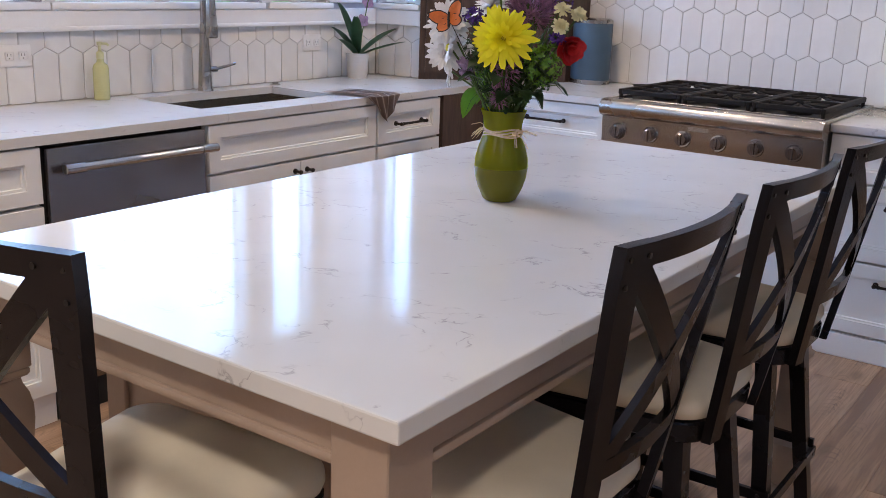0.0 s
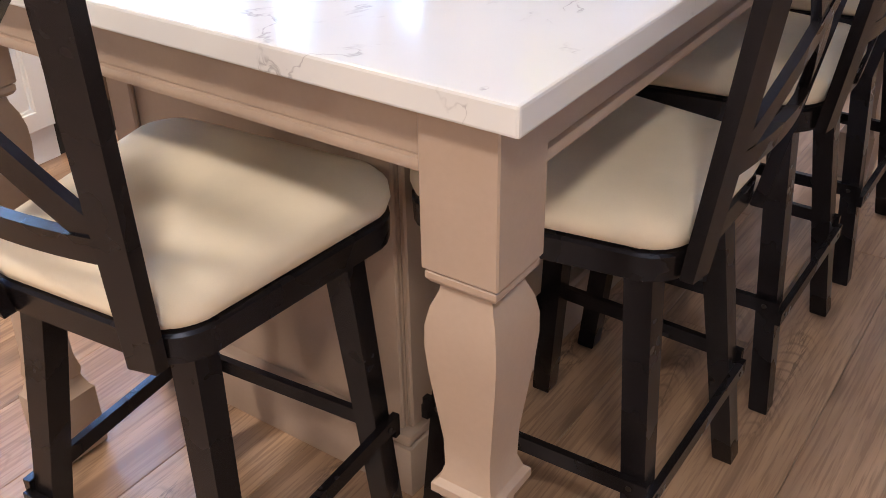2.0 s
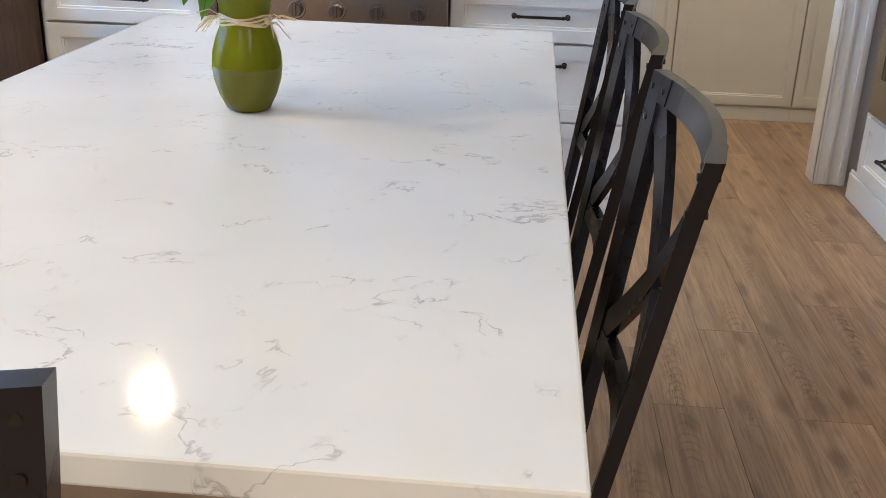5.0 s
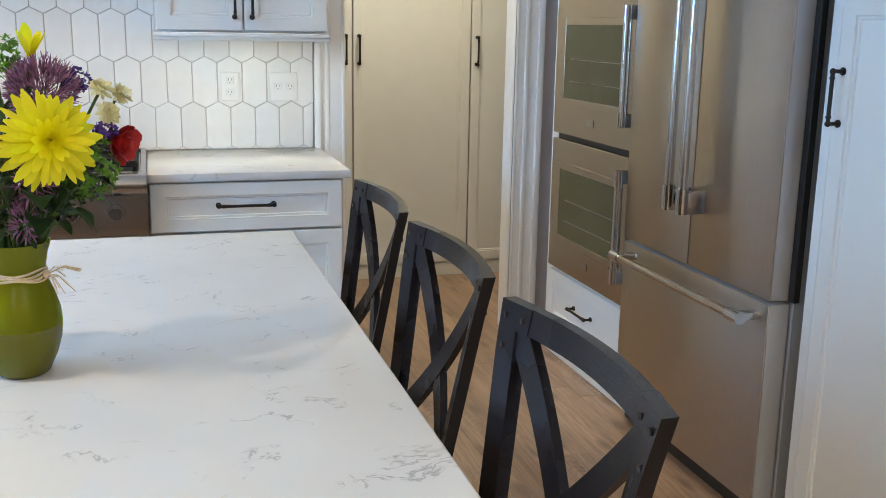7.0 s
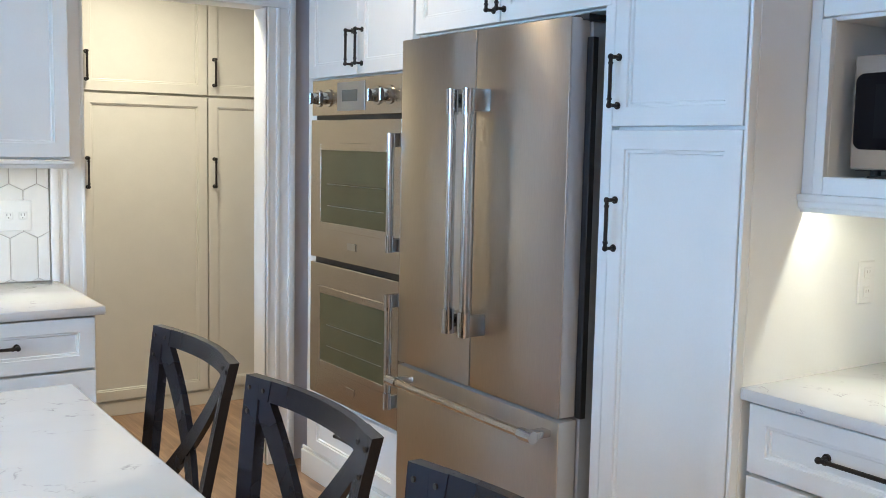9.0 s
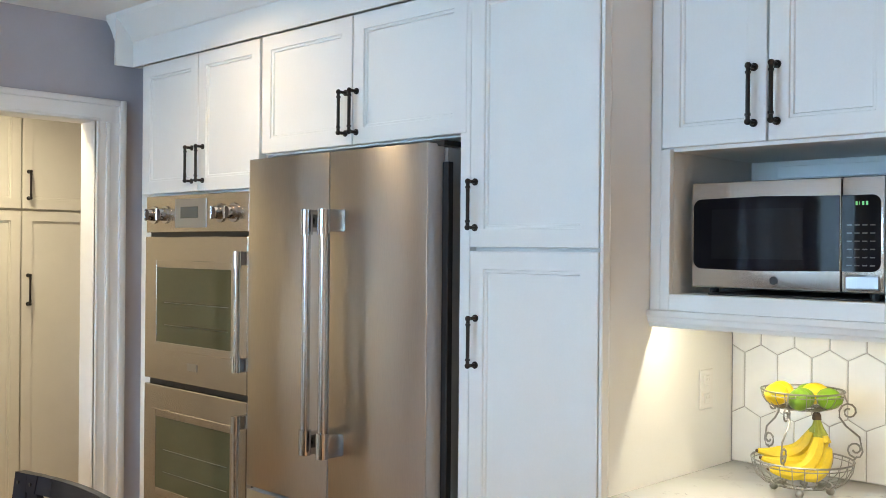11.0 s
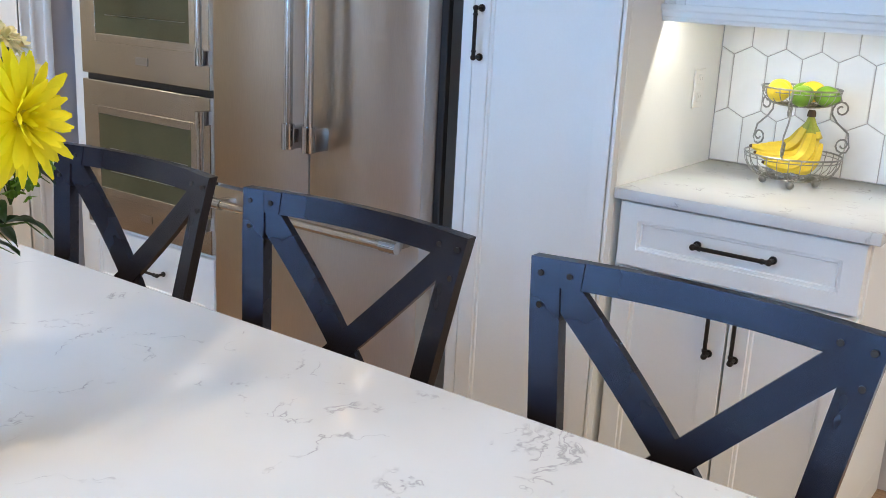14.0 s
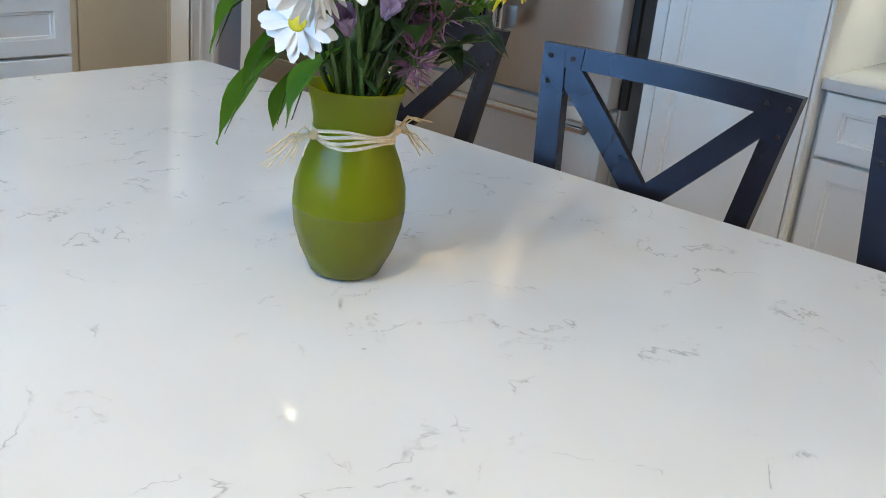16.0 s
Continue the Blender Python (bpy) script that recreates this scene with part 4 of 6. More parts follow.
fr = thing("refrigerator", pose(1.7, 2.28, 0.0), "stainless french-door refrigerator with a bottom freezer drawer", "refrigerator")
FR = Face("E", 1.375)
wpart("body", FR.B(1.822, 2.735, 0.03, 1.845, -0.62, -0.004, 0.004), "door_edge", fr, "grey refrigerator body")
for u0, u1, z0, z1, nm in ((2.281, 2.727, 0.702, 1.853, "fridge_door"), (1.828, 2.274, 0.702, 1.853, "fridge_door"), (1.828, 2.727, 0.075, 0.690, "freezer_drawer")):
    dr = wpart(nm, FR.B(u0, u1, z0, z1, 0.0, 0.066, 0.004, seg=2), "door_edge", fr, "grey door body")
    wpart("steel_skin", FR.B(u0, u1, z0, z1, 0.0662, 0.071, 0.0025, seg=2), "steel_z", dr, "brushed stainless door skin")
    if nm == "fridge_door":
        u = 2.299 if u0 > 2.28 else 2.212
        hd = wpart("handle", rod(bmesh.new(), FR.at(u, 0.92, 0.145), FR.at(u, 1.63, 0.145), 0.0145, 18), "handle_steel", dr, "long satin steel bar handle")
        for z, s in ((0.885, 1), (1.665, -1)):
            bm = bmesh.new()
            rod(bm, FR.at(u, z, 0.145), FR.at(u, z + s * 0.08, 0.145), 0.0205, 18)
            FR.box(bm, u - 0.0165, u + 0.0165, min(z, z + s * 0.07), max(z, z + s * 0.07), 0.069, 0.14, 0.004, 2)
            wpart("bracket", bm, "chrome", hd, "polished chrome handle bracket")
    else:
        hd = wpart("handle", rod(bmesh.new(), FR.at(1.875, 0.652, 0.145), FR.at(2.64, 0.652, 0.145), 0.0145, 18), "steel_y", dr, "level satin steel bar handle")
        for u, s in ((1.848, 1), (2.667, -1)):
            bm = bmesh.new()
            rod(bm, FR.at(u, 0.652, 0.145), FR.at(u + s * 0.06, 0.652, 0.145), 0.019, 18)
            FR.box(bm, min(u + s * 0.01, u + s * 0.05), max(u + s * 0.01, u + s * 0.05), 0.641, 0.663, 0.069, 0.14, 0.004, 2)
            wpart("bracket", bm, "chrome", hd, "polished chrome handle bracket")
bm = bmesh.new()
FR.box(bm, 1.80, 1.826, 0.70, 1.80, -0.01, 0.012, 0.002)
FR.box(bm, 1.80, 1.88, 1.846, 1.862, -0.06, 0.03, 0.002)
wpart("hinge_cover", bm, "black", fr, "black hinge cover")
wpart("grille", FR.B(1.84, 2.72, 0.0, 0.07, -0.1, 0.03, 0.003), "black", fr)

over = cabinet("wall_cabinet", CE, 1.722, 2.740, 1.872, 2.31, 0.65, "white two-door cabinet over the refrigerator with dark pulls")
front(over, "cabinet_door", CE, 2.236, 2.737, 1.876, 2.298, (2.266, 1.916, 2.266, 2.048))
front(over, "cabinet_door", CE, 1.726, 2.234, 1.876, 2.298, (2.212, 1.916, 2.212, 2.048))

pan = cabinet("pantry_cabinet", CE, 1.25, 1.752, 0.0, 2.31, 0.65, "tall white pantry cabinet with two doors and dark pulls")
front(pan, "cabinet_door", CE, 1.262, 1.712, 1.547, 2.298, (1.69, 1.605, 1.69, 1.735))
front(pan, "cabinet_door", CE, 1.262, 1.712, 0.105, 1.541, (1.685, 1.215, 1.685, 1.348))
bm = bmesh.new()
CE.box(bm, 1.713, 1.752, 0.101, 2.30, -0.0118, 0.018, 0.002)
CE.box(bm, 1.25, 1.261, 0.101, 2.30, -0.0118, 0.018, 0.002)
CE.box(bm, 1.25, 1.752, 0.0, 0.1, 0.001, 0.014, 0.003)
wpart("frame", bm, "white", pan)

# microwave cabinet, built round a real niche
CM = Face("E", 1.592)
mw = thing("microwave_cabinet", pose(1.8, 0.92, 1.385), "white wall cabinet with an open microwave niche", "cabinet")
dm = XE - 1.592 - 0.001
for nm, a in (("side_panel", (0.598, 0.633, 1.386, 2.43, -dm, 0.0)), ("side_panel", (1.189, 1.2485, 1.386, 2.43, -dm, 0.0)), ("niche_floor", (0.6332, 1.1888, 1.386, 1.43, -dm, 0.0)),
              ("upper_box", (0.6332, 1.1888, 1.806, 2.43, -dm, 0.0)), ("niche_back", (0.6332, 1.1888, 1.4302, 1.8058, -dm, -dm + 0.012)), ("niche_cleat", (0.70, 1.10, 1.755, 1.79, -dm + 0.0122, -dm + 0.03)),
              ("stile", (0.598, 0.633, 1.386, 1.812, 0.0005, 0.018)), ("stile", (1.2165, 1.2485, 1.386, 2.42, 0.0005, 0.018)), ("stile", (1.189, 1.2163, 1.386, 1.812, 0.0005, 0.018)), ("rail", (0.6332, 1.1888, 1.386, 1.43, 0.0005, 0.0176))):
    wpart(nm, CM.B(*a, bevel=0.0015), "white", mw)
front(mw, "cabinet_door", CM, 0.918, 1.215, 1.814, 2.40, (0.952, 1.862, 0.952, 2.0))
front(mw, "cabinet_door", CM, 0.602, 0.916, 1.814, 2.40, (0.892, 1.862, 0.892, 2.0))
prof = [(0.0, 1.341), (0.018, 1.341), (0.020, 1.350), (0.026, 1.354), (0.028, 1.367), (0.033, 1.371), (0.035, 1.3855), (0.0, 1.3855)]
path = [(lambda w: (1.592 - w, 1.2485)), (lambda w: (1.592 - w, 0.598 - w)), (lambda w: (XE - 0.002, 0.598 - w))]
wpart("light_rail", loft(bmesh.new(), [[(*p(w), z) for w, z in prof] for p in path]), "white", mw, "stepped white moulding along the foot", smooth=20)
wpart("underside", B(1.594, XE - 0.002, 0.600, 1.248, 1.3795, 1.3858), "white", mw)
wpart("light_strip", B(1.6035, 1.6115, 0.64, 1.21, 1.3752, 1.3793), "strip", mw, "glowing light strip behind the moulding")
lamp("under_light_east", (1.6075, 0.925, 1.3745), (1.6075, 0.925, 0), 0.006, 0.56, UNDER_W * 0.85, (1.0, 0.94, 0.83))

oven2 = thing("microwave", pose(1.8, 0.9, 1.432), "stainless countertop microwave with a black glass door", "microwave")
FM = Face("E", 1.64)
bm = FM.B(0.65, 1.152, 1.447, 1.724, -0.34, 0.0, 0.004)
for y in (0.69, 1.11):
    for w in (-0.03, -0.3):
        p = FM.at(y, 1.439, w)
        rod(bm, (p[0], p[1], 1.4305), (p[0], p[1], 1.449), 0.012, 10)
wpart("body", bm, "black", oven2)
fp = wpart("door", FM.B(0.753, 1.150, 1.449, 1.722, 0.0005, 0.02, 0.005, seg=2), "steel_grey", oven2)


def rounded(u0, u1, v0, v1, w0, w1, left, right, bow=0.0):
    """A thin plate with rounded ends; left and right: radii of the corners at u1 and u0; bow: how far its long edges swell."""
    pts = []
    for cu, cv, r, a0 in ((u1 - left, v1 - left, left, 0), (u0 + right, v1 - right, right, 90), (u0 + right, v0 + right, right, 180), (u1 - left, v0 + left, left, 270)):
        for i in range(7):
            a = radians(a0 + 15 * i)
            u, v = cu + r * math.cos(a), cv + r * math.sin(a)
            pts.append((u, v + bow * (1 if v > (v0 + v1) / 2 else -1) * (1 - abs(2 * (u - u0) / (u1 - u0) - 1))))
        if a0 in (0, 180) and bow:
            s = 1 if a0 == 0 else -1
            for k in (0.25, 0.5, 0.75) if a0 == 0 else (0.75, 0.5, 0.25):
                u = u1 + (u0 - u1) * k
                pts.append((u, (v1 if s > 0 else v0) + s * bow * (1 - abs(2 * k - 1))))
    return loft(bmesh.new(), [[FM.at(u, v, w) for u, v in pts] for w in (w0, w1)])


wpart("glass", rounded(0.756, 1.143, 1.499, 1.679, 0.0202, 0.0225, 0.022, 0.001, 0.004), "black_glass", fp, "black glossy door glass with rounded corners")
wpart("inner_window", FM.B(0.845, 1.09, 1.525, 1.652, 0.0226, 0.0232, 0), "mesh", fp, "dim mesh window")
wpart("badge", rod(bmesh.new(), FM.at(0.92, 1.472, 0.02), FM.at(0.92, 1.472, 0.0222), 0.0105, 18), "black", fp, "round dark badge")
cp = wpart("control_panel", FM.B(0.652, 0.751, 1.449, 1.722, 0.0005, 0.02, 0.005, seg=2), "steel_grey", oven2)
wpart("keypad", rounded(0.660, 0.7495, 1.499, 1.679, 0.0202, 0.0225, 0.001, 0.02), "black_glass", cp, "black glossy keypad")
wpart("open_button", FM.B(0.662, 0.741, 1.457, 1.49, 0.0202, 0.024, 0.003), "steel_side", cp, "steel door button")
bm = bmesh.new()
for i in range(6):
    for j in range(4):
        FM.box(bm, 0.672 + j * 0.018, 0.684 + j * 0.018, 1.512 + i * 0.019, 1.515 + i * 0.019, 0.0226, 0.0229, 0)
wpart("key_marks", bm, "key", cp, "small grey key marks")
bm = bmesh.new()
for a, c in ((0.689, 0.694), (0.698, 0.703), (0.708, 0.7095), (0.713, 0.718)):
    FM.box(bm, a, c, 1.655, 1.664, 0.0226, 0.0229, 0)
wpart("clock_marks", bm, "lcd_green", cp, "green clock digits")
solid("tray", B(1.615, 1.9, 0.70, 1.10, 1.4302, 1.436, 0.002), "black", "flat black tray under the microwave", "tray")

# low cabinet and counter under the microwave
CR = Face("E", 1.42)
low = cabinet("base_cabinet", CR, 0.60, 1.2485, 0.0, 0.884, 0.60, "white cabinet with one drawer and two doors")
front(low, "drawer", CR, 0.604, 1.234, 0.704, 0.880, (0.817, 0.80, 1.011, 0.80))
front(low, "cabinet_door", CR, 0.907, 1.234, 0.105, 0.698, (0.947, 0.523, 0.947, 0.65))
front(low, "cabinet_door", CR, 0.604, 0.905, 0.105, 0.698, (0.878, 0.523, 0.878, 0.65))
wpart("plinth", CR.B(0.597, 1.2485, 0, 0.09, 0.001, 0.014, 0.003), "white", low)
slab("countertop", [(1.382, XE - 0.002, 0.577, 1.2485, 0.885, 0.915)], "white quartz countertop with grey-veined edge")

# tall cabinets in the hall
CH = Face("N", 5.0)
hall_edges = [(-0.002, 0.08, 0.745), (0, 0.745, 1.43), (0, 1.43, 2.03)]
for i, (_, a, c) in enumerate(hall_edges):
    cab = cabinet("tall_cabinet", CH, a, c, 0.0, 2.45, 0.5, "tall cream two-door pantry cabinet with dark pulls", material="cream")
    hu = (c - 0.04) if i == 0 else a + 0.035
    front(cab, "cabinet_door", CH, a + 0.002, c - 0.002, 1.732, 2.42, (hu, 1.79, hu, 1.93), "cream")
    front(cab, "cabinet_door", CH, a + 0.002, c - 0.002, 0.085, 1.724, (hu, 1.235, hu, 1.385), "cream")
    wpart("plinth", CH.B(a, c, 0, 0.075, 0.001, 0.012, 0.002), "cream", cab)


# ---- cooktop ----
RX0, RX1 = -1.288, -0.366
ct = thing("gas_cooktop", pose(-0.827, 3.45, 0.705), "stainless six-burner gas rangetop with black iron grates", "cooktop")
FC = Face("N", 3.075)
bm = bmesh.new()
box(bm, RX0, RX1, 3.09, 3.80, 0.7015, 0.918, 0.002)
wpart("body", bm, "steel_x", ct)
bm = bmesh.new()
prof = [(3.10, 0.705), (3.066, 0.71), (3.060, 0.74), (3.052, 0.855), (3.030, 0.862), (3.016, 0.876), (3.012, 0.895), (3.018, 0.914), (3.032, 0.925), (3.055, 0.929), (3.10, 0.929)]
loft(bm, [[(x, y, z) for y, z in prof] for x in (RX0 - 0.003, RX1 + 0.003)])
wpart("front_panel", bm, "steel_x", ct, "rounded stainless front rail", smooth=40)
bm = bmesh.new()
for x0, x1, y0, y1 in ((RX0, RX1, 3.1, 3.125), (RX0, RX1, 3.775, 3.80), (RX0, RX0 + 0.02, 3.125, 3.775), (RX1 - 0.02, RX1, 3.125, 3.775)):
    box(bm, x0, x1, y0, y1, 0.918, 0.930, 0.002)
wpart("rim", bm, "steel_x", ct)
FK = Face("N", 3.056)
for x in (-1.215, -1.068, -0.922, -0.772, -0.620, -0.470):
    bm = bmesh.new()
    rod(bm, FK.at(x, 0.796, -0.002), FK.at(x, 0.796, 0.006), 0.036, 26, 0.033)
    k = wpart("knob", bm, "chrome", ct, "chrome bezel ring")
    bm = bmesh.new()
    rod(bm, FK.at(x, 0.796, 0.006), FK.at(x, 0.796, 0.036), 0.027, 22, 0.023)
    FK.box(bm, x - 0.006, x + 0.006, 0.772, 0.82, 0.034, 0.044, 0.002)
    wpart("grip", bm, "steel_dark", k, "dark metal knob grip")
wpart("badge", FK.B(-0.905, -0.815, 0.83, 0.85, 0.001, 0.004, 0.001), "handle_steel", ct, "small plain steel badge")
for i in range(3):
    x0 = RX0 + 0.024 + i * 0.2925
    x1 = x0 + 0.286
    bm = bmesh.new()
    zt = 0.965
    for a in (x0, x1 - 0.018):
        box(bm, a, a + 0.018, 3.13, 3.77, zt - 0.022, zt, 0.003)
    for y in (3.13, 3.441, 3.752):
        box(bm, x0 + 0.018, x1 - 0.018, y, y + 0.018, zt - 0.022, zt - 0.0005, 0.003)
    xm = (x0 + x1) / 2
    for yc in (3.295, 3.605):
        for ang in range(8):
            th = math.pi / 4 * ang
            rin, rout = 0.028, 0.125 if ang % 2 == 0 else 0.10
            rod(bm, (xm + rin * math.cos(th), yc + rin * math.sin(th), zt - 0.006), (xm + rout * math.cos(th), yc + rout * math.sin(th), zt - 0.01), 0.0065, 6)
        for th in (math.pi / 4, 3 * math.pi / 4, 5 * math.pi / 4, 7 * math.pi / 4):
            rod(bm, (xm + 0.1 * math.cos(th), yc + 0.1 * math.sin(th), zt - 0.012), (xm + 0.122 * math.cos(th), yc + 0.135 * math.sin(th), zt - 0.012), 0.007, 6)
    for a in (x0 + 0.01, x1 - 0.01):
        for y in (3.14, 3.76):
            rod(bm, (a, y, 0.92), (a, y, zt - 0.01), 0.008, 8)
    wpart("grate", bm, "iron", ct, "black cast-iron grate")
    for yc in (3.295, 3.605):
        wpart("burner", lathe(bmesh.new(), [(0.0, 0.0), (0.05, 0.0), (0.05, 0.012), (0.04, 0.016), (0.04, 0.024), (0.03, 0.028), (0.0, 0.028)], (xm, yc, 0.9182), 20), "iron", ct, "round black burner cap")
    wpart("burner_tray", B(x0, x1, 3.13, 3.77, 0.9182, 0.9195, 0), "iron", ct, "black enamel burner tray")


# ---- island ----
IX0, IX1, IY0, IY1, IZ = -1.056, 0.0, 0.0, 2.035, 0.92
isl = thing("kitchen_island", pose(-0.53, 1.02, 0), "taupe wooden island with turned legs and white quartz top", "kitchen island")
wpart("top", B(IX0, IX1, IY0, IY1, IZ - 0.031, IZ, 0.0035, 2), "quartz", isl, "white quartz slab with fine grey veins", smooth=0)
LEGS = [(-0.083, 0.076), (IX0 + 0.083, 0.076), (-0.083, IY1 - 0.076), (IX0 + 0.083, IY1 - 0.076)]
leg_prof = [(0.040, 0.0), (0.046, 0.006), (0.046, 0.13), (0.040, 0.137), (0.033, 0.16), (0.036, 0.175), (0.031, 0.20), (0.028, 0.30), (0.0285, 0.37),
            (0.037, 0.385), (0.043, 0.392), (0.043, 0.404), (0.036, 0.411), (0.0305, 0.43), (0.0315, 0.47), (0.037, 0.52), (0.0425, 0.57), (0.0450, 0.605), (0.0445, 0.632),
            (0.040, 0.655), (0.033, 0.672), (0.031, 0.682), (0.039, 0.686), (0.043, 0.692), (0.043, 0.699), (0.0395, 0.703)]
for x, y in LEGS:
    bm = bmesh.new()
    lathe(bm, leg_prof, (x, y, 0), square=True)
    box(bm, x - 0.046, x + 0.046, y - 0.046, y + 0.046, 0.7031, 0.8888, 0.002)
    wpart("leg", bm, "taupe", isl, smooth=28)
for a in ((IX0 + 0.13, -0.13, 0.045, 0.07), (IX0 + 0.13, -0.13, IY1 - 0.07, IY1 - 0.045)):
    bm = bmesh.new()
    box(bm, a[0], a[1], a[2], a[3], 0.822, 0.8888, 0.001)
    box(bm, a[0], a[1], a[2] - 0.006, a[3] + 0.006, 0.805, 0.8218, 0.006, 2)
    wpart("apron", bm, "taupe", isl)
for a in ((-0.07, -0.045), (IX0 + 0.045, IX0 + 0.07)):
    bm = bmesh.new()
    box(bm, a[0], a[1], 0.123, IY1 - 0.123, 0.822, 0.8888, 0.001)
    box(bm, a[0] - 0.006, a[1] + 0.006, 0.123, IY1 - 0.123, 0.805, 0.8218, 0.006, 2)
    wpart("apron", bm, "taupe", isl)
bm = bmesh.new()
BX0, BX1, BY0, BY1 = -1.0, -0.392, 0.335, 1.72
box(bm, BX0, BX1, BY0, BY1, 0.0, 0.8885, 0.002)
wpart("cabinet_body", bm, "taupe", isl)
for x in (BX0, BX1 - 0.06):
    wpart("stile", B(x, x + 0.06, BY0 - 0.012, BY0 - 0.0005, 0.1385, 0.888, 0.003), "taupe", isl)
for y in (BY0, 1.0, BY1 - 0.06):
    wpart("stile", B(BX1 + 0.0005, BX1 + 0.012, y, y + 0.06, 0.1385, 0.888, 0.003), "taupe", isl)
bm = bmesh.new()
for z0, z1, w in ((0.0, 0.105, 0.018), (0.105, 0.122, 0.013), (0.122, 0.138, 0.022)):
    box(bm, BX0 - w, BX1 + w, BY0 - w, BY1 + w, z0, z1, 0.004, 2)
wpart("base_moulding", bm, "taupe", isl)


# ---- stools ----
def stool():
    """Faces +y; origin on the floor under the seat."""
    root = thing("counter_stool", pose(0, 0, 0), "black wooden X-back counter stool with a cream upholstered seat", "stool", "stools round the island")

    def bend(x, z):
        rake = -0.182 - 0.098 * (z - 0.56) / 0.52
        return rake - 0.030 * (1 - min(1, (x / 0.21) ** 2))

    def strip(bm, p, q, wide, thick, off=0.0, n=8):
        """A flat bar from p to q in the plane of the back, following its curve."""
        p, q = Vector(p), Vector(q)
        d = (q - p).normalized()
        s = Vector((-d.y, d.x)) * wide / 2
        rings = []
        for i in range(n + 1):
            c = p + (q - p) * i / n
            r = []
            for k, e in ((1, -1), (1, 1), (-1, 1), (-1, -1)):
                a = c + s * k
                r.append((a.x, bend(a.x, a.y) + off + e * thick / 2, a.y))
            rings.append(r)
        loft(bm, rings)
        return bm

    def soften(bm, w=0.002):
        es = [e for e in bm.edges if len(e.link_faces) == 2 and e.calc_face_angle(0) > 0.6]
        bmesh.ops.bevel(bm, geom=es, offset=w, segments=1, affect="EDGES")
        return bm

    # seat frame and cushion
    def outline(grow, z, front_w=0.210, back_w=0.168, y0=-0.19, y1=0.205, r=0.065, n=7):
        pts = []
        for cx, cy, a0 in ((front_w - r, y1 - r, 0), (-front_w + r, y1 - r, 90), (-back_w + r, y0 + r, 180), (back_w - r, y0 + r, 270)):
            for i in range(n):
                a = radians(a0 + 90 * i / (n - 1))
                pts.append((cx + (r + grow) * math.cos(a), cy + (r + grow) * math.sin(a), z))
        return pts

    bm = loft(bmesh.new(), [outline(-0.004, 0.545), outline(0.002, 0.549), outline(0.004, 0.585), outline(0.0, 0.589)])
    part("seat_frame", bm, "black_wood", root)
    bm = loft(bmesh.new(), [outline(-0.012, 0.5895), outline(0.001, 0.596), outline(0.006, 0.610), outline(0.004, 0.626), outline(-0.010, 0.640), outline(-0.038, 0.6485), outline(-0.0645, 0.6528, r=0.0645)] + [[(x * k, y * k + 0.008 * (1 - k), 0.6528 + 0.005 * (1 - k)) for x, y, z in outline(-0.0645, 0, r=0.0645)] for k in (0.75, 0.5, 0.25, 0.05)])
    part("seat", bm, "cushion", root, "cream upholstered seat cushion", smooth=75)
    # posts
    for s in (-1, 1):
        bm = bmesh.new()
        rings = []
        for i in range(9):
            z = 0.550 + (1.083 - 0.550) * i / 8
            xo = 0.139 + 0.0805 * i / 8
            r = []
            for dx, dy in ((0, -0.0095), (0, 0.0095), (-0.038, 0.0095), (-0.038, -0.0095)):
                x = xo + dx
                r.append((s * x, bend(x, z) + dy, z))
            rings.append(r if s > 0 else r[::-1])
        loft(bm, rings)
        part("back_post", soften(bm), "black_wood", root)
        ends = ((0.150, 1.0655), (0.183, 1.0655)) if s > 0 else ((-0.183, 1.0655), (-0.150, 1.0655))
        part("corner_block", strip(bmesh.new(), *ends, 0.035, 0.0186, 0.0, 3), "black_wood", root)
        for u, v in ((0.203, 1.064), (0.166, 1.064), (0.198, 1.024)):
            y = bend(u, v)
            part("rivet", rod(bmesh.new(), (s * u, y - 0.0112, v), (s * u, y + 0.0112, v), 0.0042, 12), "bronze", root, "small dark rivet head")
    part("top_rail", soften(strip(bmesh.new(), (-0.1495, 1.0655), (0.1495, 1.0655), 0.035, 0.0150, 0.0, 14)), "black_wood", root)
    part("lower_rail", soften(strip(bmesh.new(), (-0.142, 0.722), (0.142, 0.722), 0.034, 0.016, 0, 12)), "black_wood", root)
    part("cross_bar", soften(strip(bmesh.new(), (-0.188, 1.060), (0.133, 0.735), 0.038, 0.0125, 0.0008, 14)), "black_wood", root)
    part("cross_bar", soften(strip(bmesh.new(), (0.188, 1.060), (-0.133, 0.735), 0.038, 0.0125, -0.0008, 14)), "black_wood", root)
    # splayed legs and rails
    ft = {(-1, -1): (-0.19, -0.20), (1, -1): (0.19, -0.20), (-1, 1): (-0.185, 0.165), (1, 1): (0.185, 0.165)}
    tp = {(-1, -1): (-0.125, -0.135), (1, -1): (0.125, -0.135), (-1, 1): (-0.155, 0.125), (1, 1): (0.155, 0.125)}

    def on(k, z):
        a, c = Vector(ft[k]), Vector(tp[k])
        return a + (c - a) * z / 0.548

